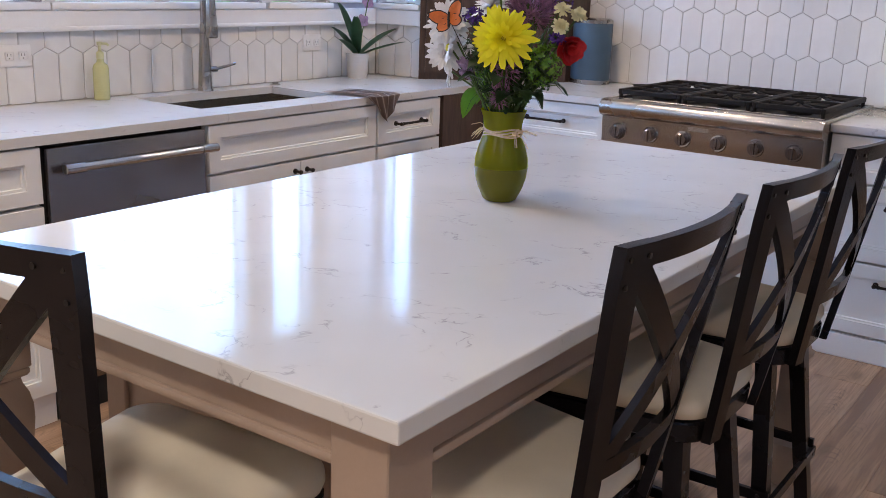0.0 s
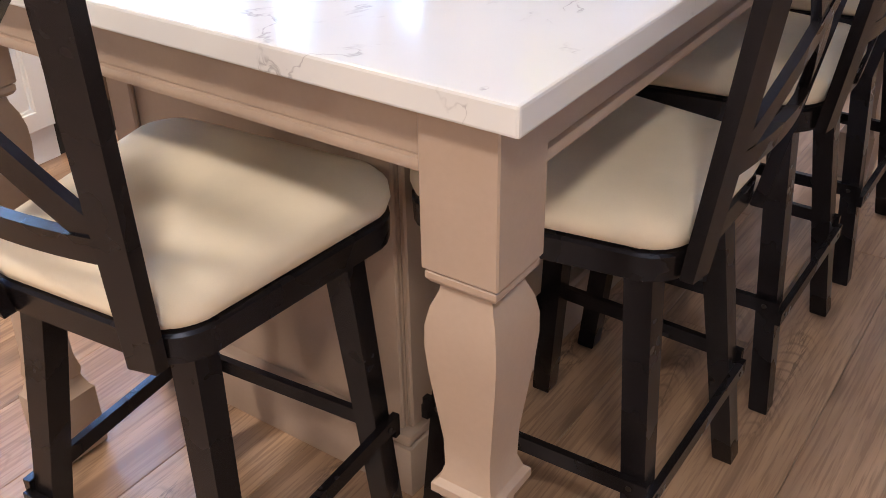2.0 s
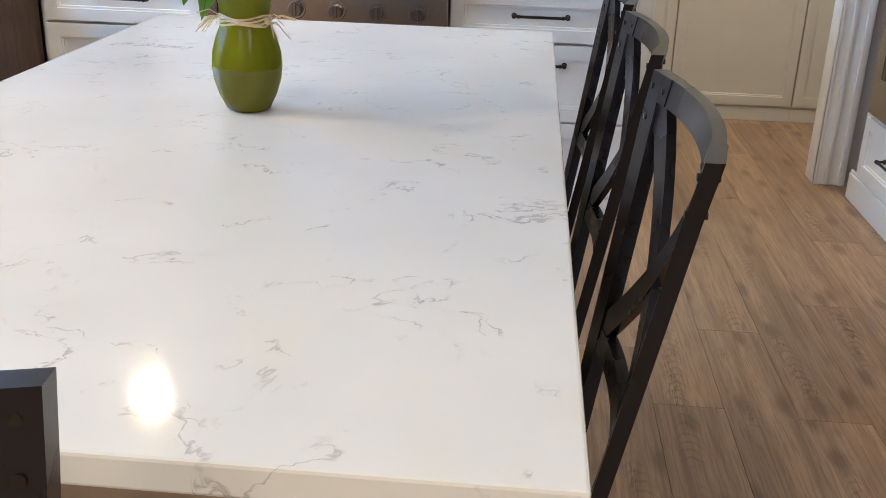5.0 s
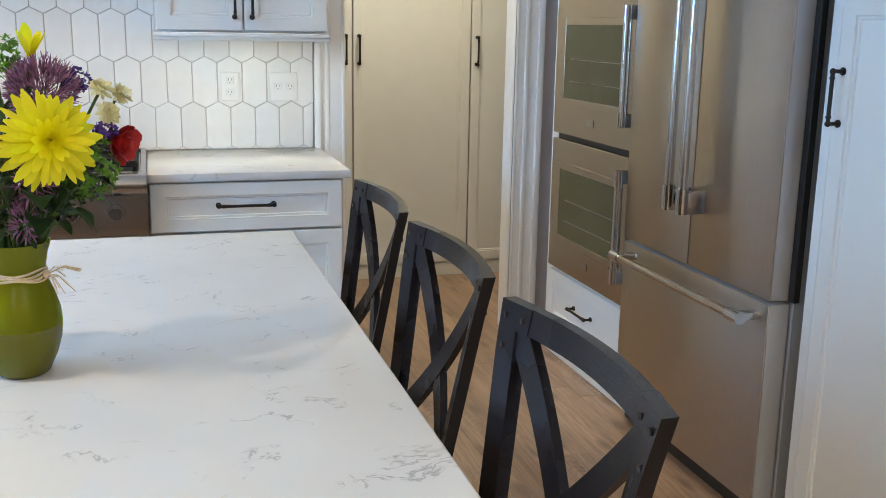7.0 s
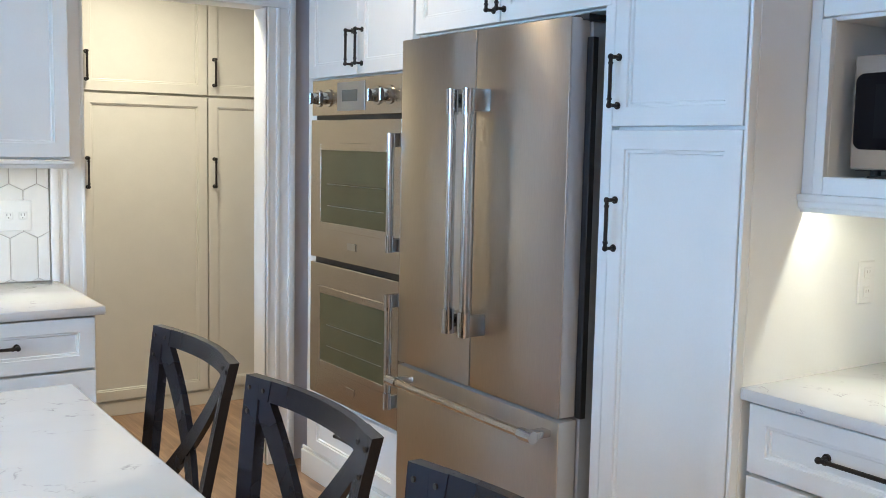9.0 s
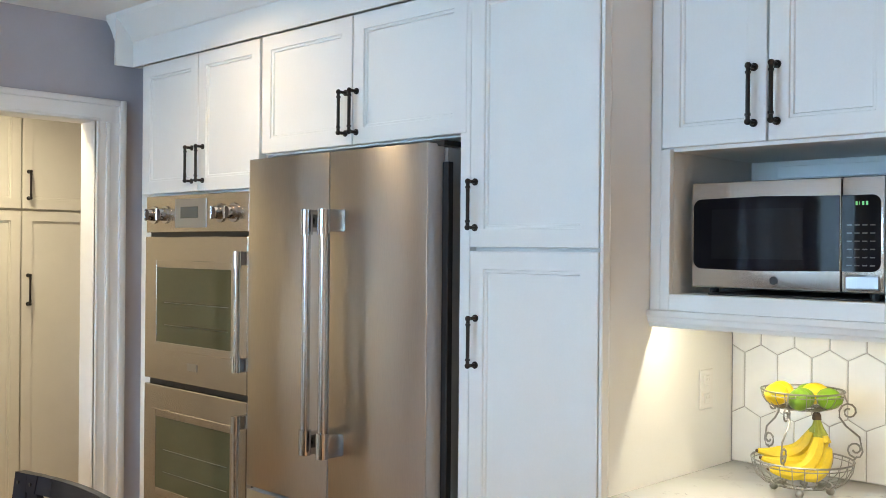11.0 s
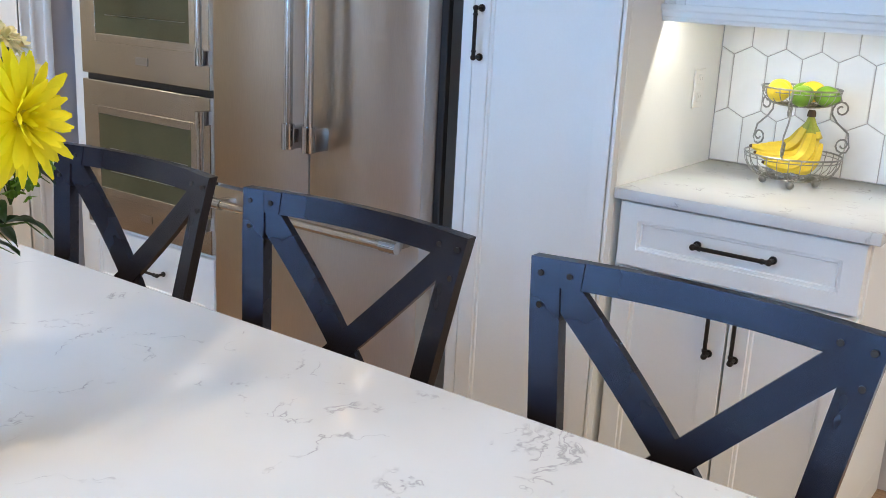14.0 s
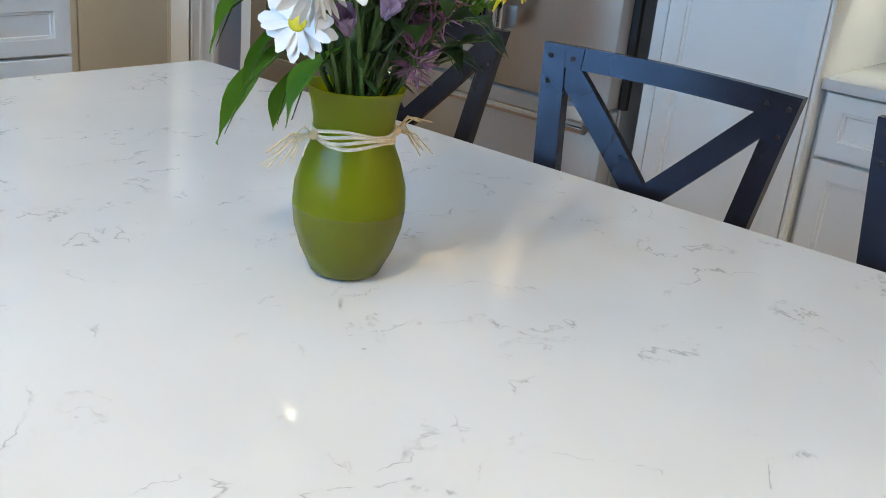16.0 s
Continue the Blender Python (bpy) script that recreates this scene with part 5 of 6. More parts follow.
    for k in ft:
        rings = []
        for z, h in ((0.0, 0.0155), (0.004, 0.0175), (0.25, 0.0185), (0.548, 0.0205)):
            c = on(k, z)
            rings.append([(c.x + h, c.y + h, z), (c.x - h, c.y + h, z), (c.x - h, c.y - h, z), (c.x + h, c.y - h, z)])
        lg = part("leg", soften(loft(bmesh.new(), rings), 0.0025), "black_wood", root)
        part("foot_pad", lathe(bmesh.new(), [(0.0, -0.003), (0.012, -0.003), (0.012, 0.0004), (0.0, 0.0004)], (on(k, 0).x, on(k, 0).y, 0.0), 10), "black", lg)
    # foot rails lie on the outer faces of the legs and reach a little past them
    for a, c, z, way in (((-1, -1), (1, -1), 0.205, (0, -1)), ((-1, 1), (1, 1), 0.205, (0, 1)), ((-1, -1), (-1, 1), 0.225, (-1, 0)), ((1, -1), (1, 1), 0.225, (1, 0))):
        p, q = on(a, z), on(c, z)
        d, o = (q - p).normalized(), Vector(way)
        p, q = p - d * 0.026 + o * 0.0185, q + d * 0.026 + o * 0.0185
        rings = []
        for e in (p, q):
            f = e + o * 0.012
            rings.append([(e.x, e.y, z - 0.013), (e.x, e.y, z + 0.013), (f.x, f.y, z + 0.013), (f.x, f.y, z - 0.013)])
        part("stretcher", soften(loft(bmesh.new(), rings), 0.002), "black_wood", root)
        for e, k in ((p, 1), (q, -1)):
            h = e + d * k * 0.026 + o * 0.011
            bm = rod(bmesh.new(), (h.x, h.y, z), (h.x + o.x * 0.0025, h.y + o.y * 0.0025, z), 0.0045, 10)
            part("bolt_head", bm, "bronze", root, "small dark bolt head")
    return root


st = stool()
st.matrix_basis = pose(-0.166, 0.514, 0.003, 0, 0, 90)
copy_thing(st, pose(-0.159, 1.057, 0.003, 0, 0, 90))
copy_thing(st, pose(-0.155, 1.583, 0.003, 0, 0, 90))
end_stool = tagged(copy_thing(st, pose(-0.533, 0.064, 0.003, 0, 0, 5.0)), "black wooden X-back counter stool at the island's short end")
end_stool.scale.z = 1.014


# ---- vase of flowers ----
VX, VY = -0.543, 1.056
vase = thing("flower_vase", pose(VX, VY, IZ), "satin olive-green glass vase tied with raffia, holding stems", "vase")
outer = [(0.0, 0.0), (0.030, 0.0005), (0.038, 0.005), (0.050, 0.030), (0.0575, 0.055), (0.0600, 0.078), (0.0585, 0.100), (0.0515, 0.125), (0.0445, 0.142), (0.0412, 0.154), (0.0418, 0.168), (0.0455, 0.188), (0.0510, 0.204)]
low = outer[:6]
part("bowl", lathe(bmesh.new(), outer[5:] + [(r - 0.003, z) for r, z in outer[:4:-1]], seg=48), "vase", vase, smooth=50)
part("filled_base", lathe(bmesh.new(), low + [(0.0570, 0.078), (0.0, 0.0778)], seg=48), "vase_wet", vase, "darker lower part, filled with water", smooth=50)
bm = bmesh.new()
for k in range(4):
    zz = 0.150 + 0.004 * k
    tube(bm, [(0.0428 * math.cos(a), 0.0428 * math.sin(a), zz + 0.003 * math.sin(3 * a + k)) for a in [2 * math.pi * i / 28 for i in range(28)]], 0.0019, 5, closed=True)
rnd = random.Random(4)
for kx, ky in ((0.040, -0.018), (-0.041, 0.012)):
    bmesh.ops.create_uvsphere(bm, u_segments=8, v_segments=6, radius=0.006, matrix=Matrix.Translation((kx * 1.08, ky * 1.08, 0.156)))
    for i in range(11):
        a = math.atan2(ky, kx) + rnd.uniform(-0.8, 0.8)
        p0 = Vector((kx * 1.08, ky * 1.08, 0.156))
        L = rnd.uniform(0.025, 0.055)
        p2 = p0 + Vector((math.cos(a) * L, math.sin(a) * L, rnd.uniform(-0.035, 0.012)))
        tube(bm, [p0, (p0 + p2) / 2 + Vector((0, 0, 0.009)), p2], 0.0009, 4)
part("raffia_tie", bm, "raffia", vase, "tan raffia bow")


def petal(bm, base, way, side, up, length, wide, lift=0.0, curl=0.0, n=4, mi=0, spoon=False):
    """A tapered curved blade from base along way; spoon: widest near its rounded tip."""
    prev = None
    for i in range(n + 1):
        t = i / n
        if spoon:
            w = wide * 0.5 * (0.38 + 0.62 * min(1, t / 0.7)) * math.sqrt(max(0.05, 1 - (max(0, t - 0.72) / 0.29) ** 2))
        else:
            w = wide * (math.sin(math.pi * (0.12 + 0.80 * t)) ** 0.8) * 0.5
        c = base + way * length * t + up * (lift * t + curl * t * t)
        ring = (bm.verts.new(c - side * w), bm.verts.new(c + up * w * -0.25), bm.verts.new(c + side * w))
        if prev:
            for k in range(2):
                f = bm.faces.new((prev[k], prev[k + 1], ring[k + 1], ring[k]))
                f.material_index = mi
        prev = ring


def frame_of(n):
    n = Vector(n).normalized()
    a = n.cross(Vector((0, 0, 1)))
    a = a.normalized() if a.length > 1e-3 else Vector((1, 0, 0))
    return n, a, a.cross(n).normalized()


def stem_to(bm, head, r=0.002, seed=0):
    rg = random.Random(seed)
    h = Vector(head)
    foot = Vector((rg.uniform(-0.02, 0.02), rg.uniform(-0.02, 0.02), 0.012))
    neck = Vector((h.x * 0.22 + rg.uniform(-0.012, 0.012), h.y * 0.22 + rg.uniform(-0.012, 0.012), 0.19))
    nl = math.hypot(neck.x, neck.y)
    if nl > 0.034:
        neck.x, neck.y = neck.x * 0.034 / nl, neck.y * 0.034 / nl
    mid = neck.lerp(h, 0.5) + Vector((0, 0, 0.012))
    tube(bm, [foot, neck, mid, h], r, 5)


def bloom(kind, at, facing, label, rings, material, centre=None, centre_mat="yellow_dark", seed=0):
    """A flower head of rings of petals on its own stem; at is from the vase's foot."""
    root = thing(kind, pose(VX, VY, IZ), label, "flower", "cut flowers in the vase")
    at = Vector(at)
    n, a, b = frame_of(facing)
    rg = random.Random(seed)
    bm = bmesh.new()
    for count, length, wide, tilt, curl, off in rings:
        for i in range(count):
            th = 2 * math.pi * (i + rg.uniform(-0.25, 0.25)) / count + off
            way = (a * math.cos(th) + b * math.sin(th)) * math.cos(tilt) + n * math.sin(tilt)
            side = (b * math.cos(th) - a * math.sin(th))
            petal(bm, at + n * rg.uniform(0, 0.004), way.normalized(), side, n, length * rg.uniform(0.85, 1.1), wide * rg.uniform(0.8, 1.25), 0, curl * rg.uniform(0.2, 2.0), 6, spoon=True)
    part("petals", bm, material, root, smooth=60)
    if centre:
        bm = bmesh.new()
        m = Matrix.Translation(at + n * centre * 0.35) @ n.to_track_quat("Z", "Y").to_matrix().to_4x4() @ Matrix.Diagonal((1, 1, 0.55, 1))
        bmesh.ops.create_uvsphere(bm, u_segments=14, v_segments=8, radius=centre, matrix=m)
        part("centre", bm, centre_mat, root, "round flower centre")
    bm = bmesh.new()
    stem_to(bm, at - n * 0.004, 0.0024, seed)
    part("stem", bm, "stem", root)
    return root


def rel(x, y, z):
    return (x - VX, y - VY, z - IZ)


MUM = [(20, 0.068, 0.0122, -0.06, -0.014, 0.0), (20, 0.066, 0.0120, 0.10, -0.008, 0.17), (17, 0.055, 0.0108, 0.32, -0.002, 0.2), (14, 0.040, 0.0088, 0.62, 0.006, 0.05), (11, 0.026, 0.0075, 1.0, 0.006, 0.3), (8, 0.018, 0.005, 1.3, 0.003, 0.1)]
POM = [(22, 0.054, 0.012, 0.0, -0.008, 0.0), (18, 0.042, 0.010, 0.35, -0.002, 0.2), (14, 0.026, 0.009, 0.7, 0.004, 0.1), (10, 0.018, 0.008, 1.1, 0.004, 0.2)]
DAISY = [(13, 0.034, 0.0115, 0.05, -0.004, 0.0), (11, 0.031, 0.011, 0.2, -0.003, 0.25)]
BUTTON = [(14, 0.020, 0.007, 0.1, -0.003, 0.0), (12, 0.016, 0.006, 0.55, 0.002, 0.2), (8, 0.010, 0.005, 1.0, 0.002, 0.1)]
bloom("yellow_chrysanthemum", rel(-0.472, 0.925, 1.286), (0.25, -0.95, 0.12), "large shaggy yellow chrysanthemum with a dark flecked centre", MUM, "yellow", 0.010, seed=1)
bloom("white_chrysanthemum", rel(-0.650, 0.980, 1.308), (0.40, -0.85, 0.3), "full white chrysanthemum among the bouquet", POM, "white_petal", seed=2)
bloom("white_chrysanthemum", rel(-0.660, 1.00, 1.245), (0.35, -0.9, 0.1), "full white chrysanthemum among the bouquet", POM, "white_petal", seed=3)
bloom("white_chrysanthemum", rel(-0.600, 1.075, 1.345), (-0.2, -0.4, 0.85), "full white chrysanthemum among the bouquet", POM, "white_petal", seed=4)
bloom("white_daisy", rel(-0.662, 1.015, 1.200), (-0.75, -0.62, 0.15), "white daisy with a yellow centre", DAISY, "white_petal", 0.0085, seed=5)
bloom("white_daisy", rel(-0.672, 1.075, 1.250), (-0.75, -0.55, 0.3), "white daisy with a yellow centre", DAISY, "white_petal", 0.0085, seed=6)
bloom("white_daisy", rel(-0.640, 0.975, 1.255), (-0.6, -0.75, 0.2), "white daisy with a yellow centre", DAISY, "white_petal", 0.0085, seed=7)
bloom("cream_button_flower", rel(-0.410, 1.050, 1.345), (0.3, -0.6, 0.7), "small cream button chrysanthemum", BUTTON, "cream_petal", 0.007, "cream_petal", seed=8)
bloom("cream_button_flower", rel(-0.385, 1.075, 1.335), (0.6, -0.5, 0.6), "small cream button chrysanthemum", BUTTON, "cream_petal", 0.007, "cream_petal", seed=9)
bloom("cream_button_flower", rel(-0.400, 1.030, 1.312), (0.4, -0.8, 0.3), "small cream button chrysanthemum", BUTTON, "cream_petal", 0.007, "cream_petal", seed=10)
bloom("yellow_lily_bud", rel(-0.545, 1.020, 1.375), (-0.2, -0.4, 0.85), "narrow yellow petals opening upward", [(6, 0.045, 0.016, 1.1, 0.004, 0.0)], "yellow", seed=11)
bloom("yellow_lily_bud", rel(-0.505, 1.080, 1.385), (0.1, -0.3, 0.9), "narrow yellow petals opening upward", [(6, 0.045, 0.016, 1.1, 0.004, 0.4)], "yellow", seed=12)


def cluster(kind, label, material, at, radius, count, size, seed, squash=0.7, slim=0.6):
    """A tight head of many small florets on a stem."""
    root = thing(kind, pose(VX, VY, IZ), label, "flower", "cut flowers in the vase")
    rg = random.Random(seed)
    at = Vector(at)
    bm = bmesh.new()
    for i in range(count):
        d = Vector((rg.gauss(0, 1), rg.gauss(0, 1), rg.gauss(0, 1))).normalized() * radius * rg.uniform(0.55, 1.0)
        d.z *= squash
        n, a, b = frame_of(d + Vector((0, 0, 0.2 * radius)))
        for k in range(4):
            th = math.pi / 2 * k + rg.uniform(-0.3, 0.3)
            petal(bm, at + d, (a * math.cos(th) + b * math.sin(th) + n * (0.5 if slim > 0.5 else 1.6) + Vector((0, 0, 0.0 if slim > 0.5 else 0.8))).normalized(), (b * math.cos(th) - a * math.sin(th)), n, size, size * slim, n=2)
    part("flower_head", bm, material, root, smooth=60)
    bm = bmesh.new()
    stem_to(bm, at, 0.0018, seed)
    for i in range(6):
        p = at + Vector((rg.uniform(-1, 1), rg.uniform(-1, 1), rg.uniform(-0.3, 0.5))) * radius * 0.6
        tube(bm, [at - Vector((0, 0, radius * 1.2)), p], 0.0009, 4)
    part("stem", bm, "stem", root)
    return root


cluster("purple_statice", "small papery purple statice head", "purple", rel(-0.450, 1.115, 1.355), 0.026, 60, 0.007, 21)
cluster("purple_statice", "small papery purple statice head", "purple", rel(-0.585, 0.985, 1.325), 0.024, 55, 0.007, 22)
cluster("purple_statice", "small papery purple statice head", "purple", rel(-0.405, 1.03, 1.288), 0.018, 40, 0.007, 23)
cluster("mauve_plume", "feathery mauve filler plume", "mauve", rel(-0.490, 1.060, 1.345), 0.046, 300, 0.018, 24, 0.85, 0.14)
cluster("mauve_plume", "feathery mauve filler plume", "mauve", rel(-0.505, 0.995, 1.235), 0.026, 110, 0.020, 25, 1.9, 0.13)
cluster("mauve_plume", "feathery mauve filler plume", "mauve", rel(-0.520, 1.00, 1.165), 0.013, 40, 0.018, 26, 2.2, 0.14)
cluster("green_filler_spray", "fine green filler spray", "leaf", rel(-0.430, 1.02, 1.235), 0.042, 120, 0.009, 27, 1.2)
cluster("green_filler_spray", "fine green filler spray", "leaf_dark", rel(-0.560, 1.00, 1.255), 0.045, 120, 0.010, 28, 1.2)
cluster("green_filler_spray", "fine green filler spray", "leaf", rel(-0.535, 1.07, 1.390), 0.022, 60, 0.008, 29, 1.4)
cluster("green_filler_spray", "fine green filler spray", "leaf_dark", rel(-0.480, 1.06, 1.205), 0.045, 110, 0.010, 30, 1.2)

# red carnation, lilac buds
red = bloom("red_carnation", rel(-0.398, 1.055, 1.272), (0.8, -0.5, -0.25), "crumpled red carnation leaning out of the bouquet",
            [(9, 0.036, 0.026, 0.5, 0.004, 0.0), (8, 0.034, 0.024, 0.8, 0.006, 0.3), (7, 0.030, 0.02, 1.15, 0.004, 0.1)], "red", seed=13)
for i, (p, f) in enumerate(((rel(-0.585, 0.985, 1.205), (-0.3, -0.6, 0.7)), (rel(-0.600, 1.015, 1.185), (-0.6, -0.4, 0.7)))):
    bloom("lilac_bud", p, f, "closed lilac lisianthus bud with a white base", [(7, 0.042, 0.017, 1.32, -0.002, 0.0), (6, 0.034, 0.014, 1.4, 0, 0.3)], "lilac", seed=31 + i)


def leaf_blade(root_at, tip, wide, label, material="leaf", seed=0, name="leaf_sprig", fold=0.25):
    """A broad pointed leaf with a folded midrib, on its own stalk from the vase."""
    root = thing(name, pose(VX, VY, IZ), label, "leaf", "leaves in the vase")
    p, q = Vector(root_at), Vector(tip)
    d = q - p
    side = d.cross(Vector((0.2, 0.1, 1))).normalized()
    up = side.cross(d).normalized()
    bm = bmesh.new()
    rows = []
    N = 9
    for i in range(N + 1):
        t = i / N
        w = wide * math.sin(math.pi * min(1, t * 0.97 + 0.02) ** 0.75) * 0.5
        c = p + d * t + up * 0.012 * math.sin(math.pi * t)
        wav = 0.0025 * math.sin(9 * t + seed)
        rows.append([bm.verts.new(c + side * w * k + up * (abs(k) * w * fold + wav * k)) for k in (-1, -0.5, 0, 0.5, 1)])
    for A, C in zip(rows, rows[1:]):
        for k in range(4):
            bm.faces.new((A[k], A[k + 1], C[k + 1], C[k]))
    r = bmesh.ops.solidify(bm, geom=bm.faces[:], thickness=0.0006)
    part("blade", bm, material, root, smooth=60)
    bm = bmesh.new()
    stem_to(bm, p, 0.0015, seed)
    tube(bm, [p, p + d * 0.5 + up * 0.0115, p + d * 0.9], 0.0012, 4, radii=[0.0014, 0.001, 0.0004])
    part("stalk", bm, "stem", root)
    return root


leaf_blade(rel(-0.585, 1.035, 1.170), rel(-0.645, 1.045, 1.095), 0.052, "broad green leaf bending over the vase rim", seed=41)
leaf_blade(rel(-0.575, 1.085, 1.140), rel(-0.600, 1.115, 1.070), 0.040, "broad green leaf hanging beside the vase neck", seed=42)
leaf_blade(rel(-0.600, 1.085, 1.170), rel(-0.648, 1.145, 1.055), 0.046, "long green leaf hanging beside the vase", seed=43)
leaf_blade(rel(-0.615, 1.105, 1.225), rel(-0.665, 1.135, 1.150), 0.05, "long green leaf hanging beside the vase", seed=44)
leaf_blade(rel(-0.600, 1.06, 1.205), rel(-0.650, 1.105, 1.120), 0.042, "long green leaf hanging beside the vase", seed=48)
leaf_blade(rel(-0.480, 1.03, 1.170), rel(-0.425, 1.02, 1.140), 0.045, "dark lobed leaf at the vase rim", "leaf_dark", seed=45)
leaf_blade(rel(-0.495, 1.00, 1.150), rel(-0.455, 0.965, 1.150), 0.04, "dark lobed leaf at the vase rim", "leaf_dark", seed=46)
leaf_blade(rel(-0.460, 1.07, 1.185), rel(-0.405, 1.09, 1.165), 0.04, "dark lobed leaf at the vase rim", "leaf_dark", seed=47)
leaf_blade(rel(-0.560, 0.985, 1.190), rel(-0.590, 0.940, 1.190), 0.04, "dark lobed leaf among the stems", "leaf_dark", seed=49)
for i, (p, q) in enumerate((((-0.470, 0.985, 1.175), (-0.425, 0.955, 1.160)), ((-0.445, 1.010, 1.215), (-0.395, 0.995, 1.205)), ((-0.505, 0.975, 1.200), (-0.490, 0.925, 1.190)),
                            ((-0.500, 1.010, 1.165), (-0.500, 0.955, 1.150)), ((-0.455, 1.035, 1.195), (-0.400, 1.045, 1.190)), ((-0.545, 0.980, 1.225), (-0.560, 0.930, 1.215)))):
    leaf_blade(rel(*p), rel(*q), 0.042, "dark lobed leaf in the shade under the blooms", "leaf_dark", seed=60 + i)
greens = vase
bm = bmesh.new()
rg = random.Random(77)
for i in range(46):
    a, rr = rg.uniform(0, 2 * math.pi), rg.uniform(0.01, 0.10)
    stem_to(bm, (rr * math.cos(a), rr * math.sin(a) * 0.9, rg.uniform(0.30, 0.42)), rg.uniform(0.0009, 0.0022), 100 + i)
part("greenery", bm, "stem", greens, "dense bundle of thin green stems")
bm = bmesh.new()
for i in range(150):
    a, t = rg.uniform(0, 2 * math.pi), rg.uniform(0.05, 1.0)
    rr = 0.03 + 0.075 * t * rg.uniform(0.3, 1.0)
    p = Vector((rr * math.cos(a), rr * math.sin(a), 0.205 + 0.19 * t))
    n, s1, s2 = frame_of((math.cos(a) * 0.6, math.sin(a) * 0.6, rg.uniform(-0.3, 0.9)))
    th = rg.uniform(0, 6.28)
    petal(bm, p, (n + (s1 * math.cos(th) + s2 * math.sin(th)) * 0.8).normalized(), s1, s2, rg.uniform(0.018, 0.04), rg.uniform(0.006, 0.013), 0, rg.uniform(-0.01, 0.01))
part("foliage", bm, "leaf_dark", greens, "small dark green leaves", smooth=60)

bf = thing("butterfly_pick", pose(VX, VY, IZ), "decorative orange butterfly on a wire among the flowers", "decoration")
bc = Vector(rel(-0.585, 0.895, 1.318))
bm = bmesh.new()
for s, L, W, ang in ((-1, 0.046, 0.026, 0.15), (-1, 0.032, 0.024, -0.75), (1, 0.050, 0.028, 0.85), (1, 0.034, 0.024, 0.05)):
    way = Vector((s * math.cos(ang), -0.25, math.sin(ang))).normalized()
    petal(bm, bc, way, Vector((-way.z, 0, way.x)), Vector((0, -1, 0)), L, W, n=5)
w = part("wings", bm, "orange", bf, "orange wings")
bm = bmesh.new()
for s, L, W, ang in ((-1, 0.050, 0.031, 0.15), (-1, 0.035, 0.028, -0.75), (1, 0.054, 0.033, 0.85), (1, 0.037, 0.028, 0.05)):
    way = Vector((s * math.cos(ang), -0.25, math.sin(ang))).normalized()
    petal(bm, bc + Vector((0, 0.0012, 0)), way, Vector((-way.z, 0, way.x)), Vector((0, -1, 0)), L, W, n=5)
part("wing_edges", bm, "black", bf, "black wing borders")
bm = tube(bmesh.new(), [bc + Vector((0, -0.002, -0.016)), bc + Vector((0, -0.004, 0)), bc + Vector((0, -0.003, 0.016))], 0.0025, 6)
stem_to(bm, bc, 0.0008, 55)
part("body", bm, "black", bf)


# ---- fruit basket ----
bx, by = 1.80, 0.925
bk = thing("fruit_basket", pose(bx, by, 0.915), "two-tier silver wire fruit basket with scrolled sides", "basket")


def wire_bowl(r_top, r_bot, z0, z1, n, seed):
    bm = bmesh.new()
    ring = lambda r, z, w: tube(bm, [(r * math.cos(2 * math.pi * i / 40), r * math.sin(2 * math.pi * i / 40), z) for i in range(40)], w, 5, closed=True)
    ring(r_top, z1, 0.0026)
    ring(r_top * 0.985, z1 - 0.010, 0.0014)
    ring(r_bot, z0, 0.002)
    ring(r_bot * 0.5, z0 - 0.001, 0.0016)
    for i in range(n):
        a = 2 * math.pi * i / n
        pts = []
        for t in (0, 0.25, 0.5, 0.75, 1):
            r = r_bot + (r_top - r_bot) * math.sin(t * math.pi / 2)
            pts.append((r * math.cos(a), r * math.sin(a), z0 + (z1 - z0) * (1 - math.cos(t * math.pi / 2))))
        tube(bm, [(0.5 * r_bot * math.cos(a), 0.5 * r_bot * math.sin(a), z0 - 0.001)] + pts, 0.0013, 4)
    return bm


part("lower_bowl", wire_bowl(0.128, 0.075, 0.024, 0.088, 26, 1), "wire", bk)
part("upper_bowl", wire_bowl(0.104, 0.060, 0.222, 0.268, 24, 2), "wire", bk)
for k, ang in enumerate((radians(-55), radians(65), radians(185))):
    c, s = math.cos(ang), math.sin(ang)
    pts = []
    for i in range(14):
        a = radians(-60 - 36 * (13 - i))
        r = 0.006 + 0.0013 * i
        pts.append((0.132 + r * math.cos(a), 0.118 + r * math.sin(a)))
    pts = pts + [(0.150, 0.112), (0.142, 0.150), (0.108, 0.178), (0.092, 0.20)]
    up = []
    for i in range(14):
        a = radians(175 - 36 * i)
        r = 0.0235 - 0.0013 * i
        up.append((0.115 + r * math.cos(a), 0.215 + r * math.sin(a)))
    pts = pts + up
    bm = tube(bmesh.new(), [(q * c, q * s, z) for q, z in pts], 0.0027, 6)
    tube(bm, [(0.126 * c, 0.126 * s, 0.088), (0.137 * c, 0.137 * s, 0.10)], 0.0024, 5)
    tube(bm, [(0.100 * c, 0.100 * s, 0.268), (0.112 * c, 0.112 * s, 0.238)], 0.0024, 5)
    part("scroll_support", bm, "wire", bk)
for ang in (20, 110, 200, 290):
    a = radians(ang)
    bm = bmesh.new()
    bmesh.ops.create_uvsphere(bm, u_segments=12, v_segments=8, radius=0.0115, matrix=Matrix.Translation((0.07 * math.cos(a), 0.07 * math.sin(a), 0.0115)))
    part("ball_foot", bm, "wire", bk)


LV, CV = Vector((-0.57, 0.82, 0)), Vector((-0.82, -0.57, 0))


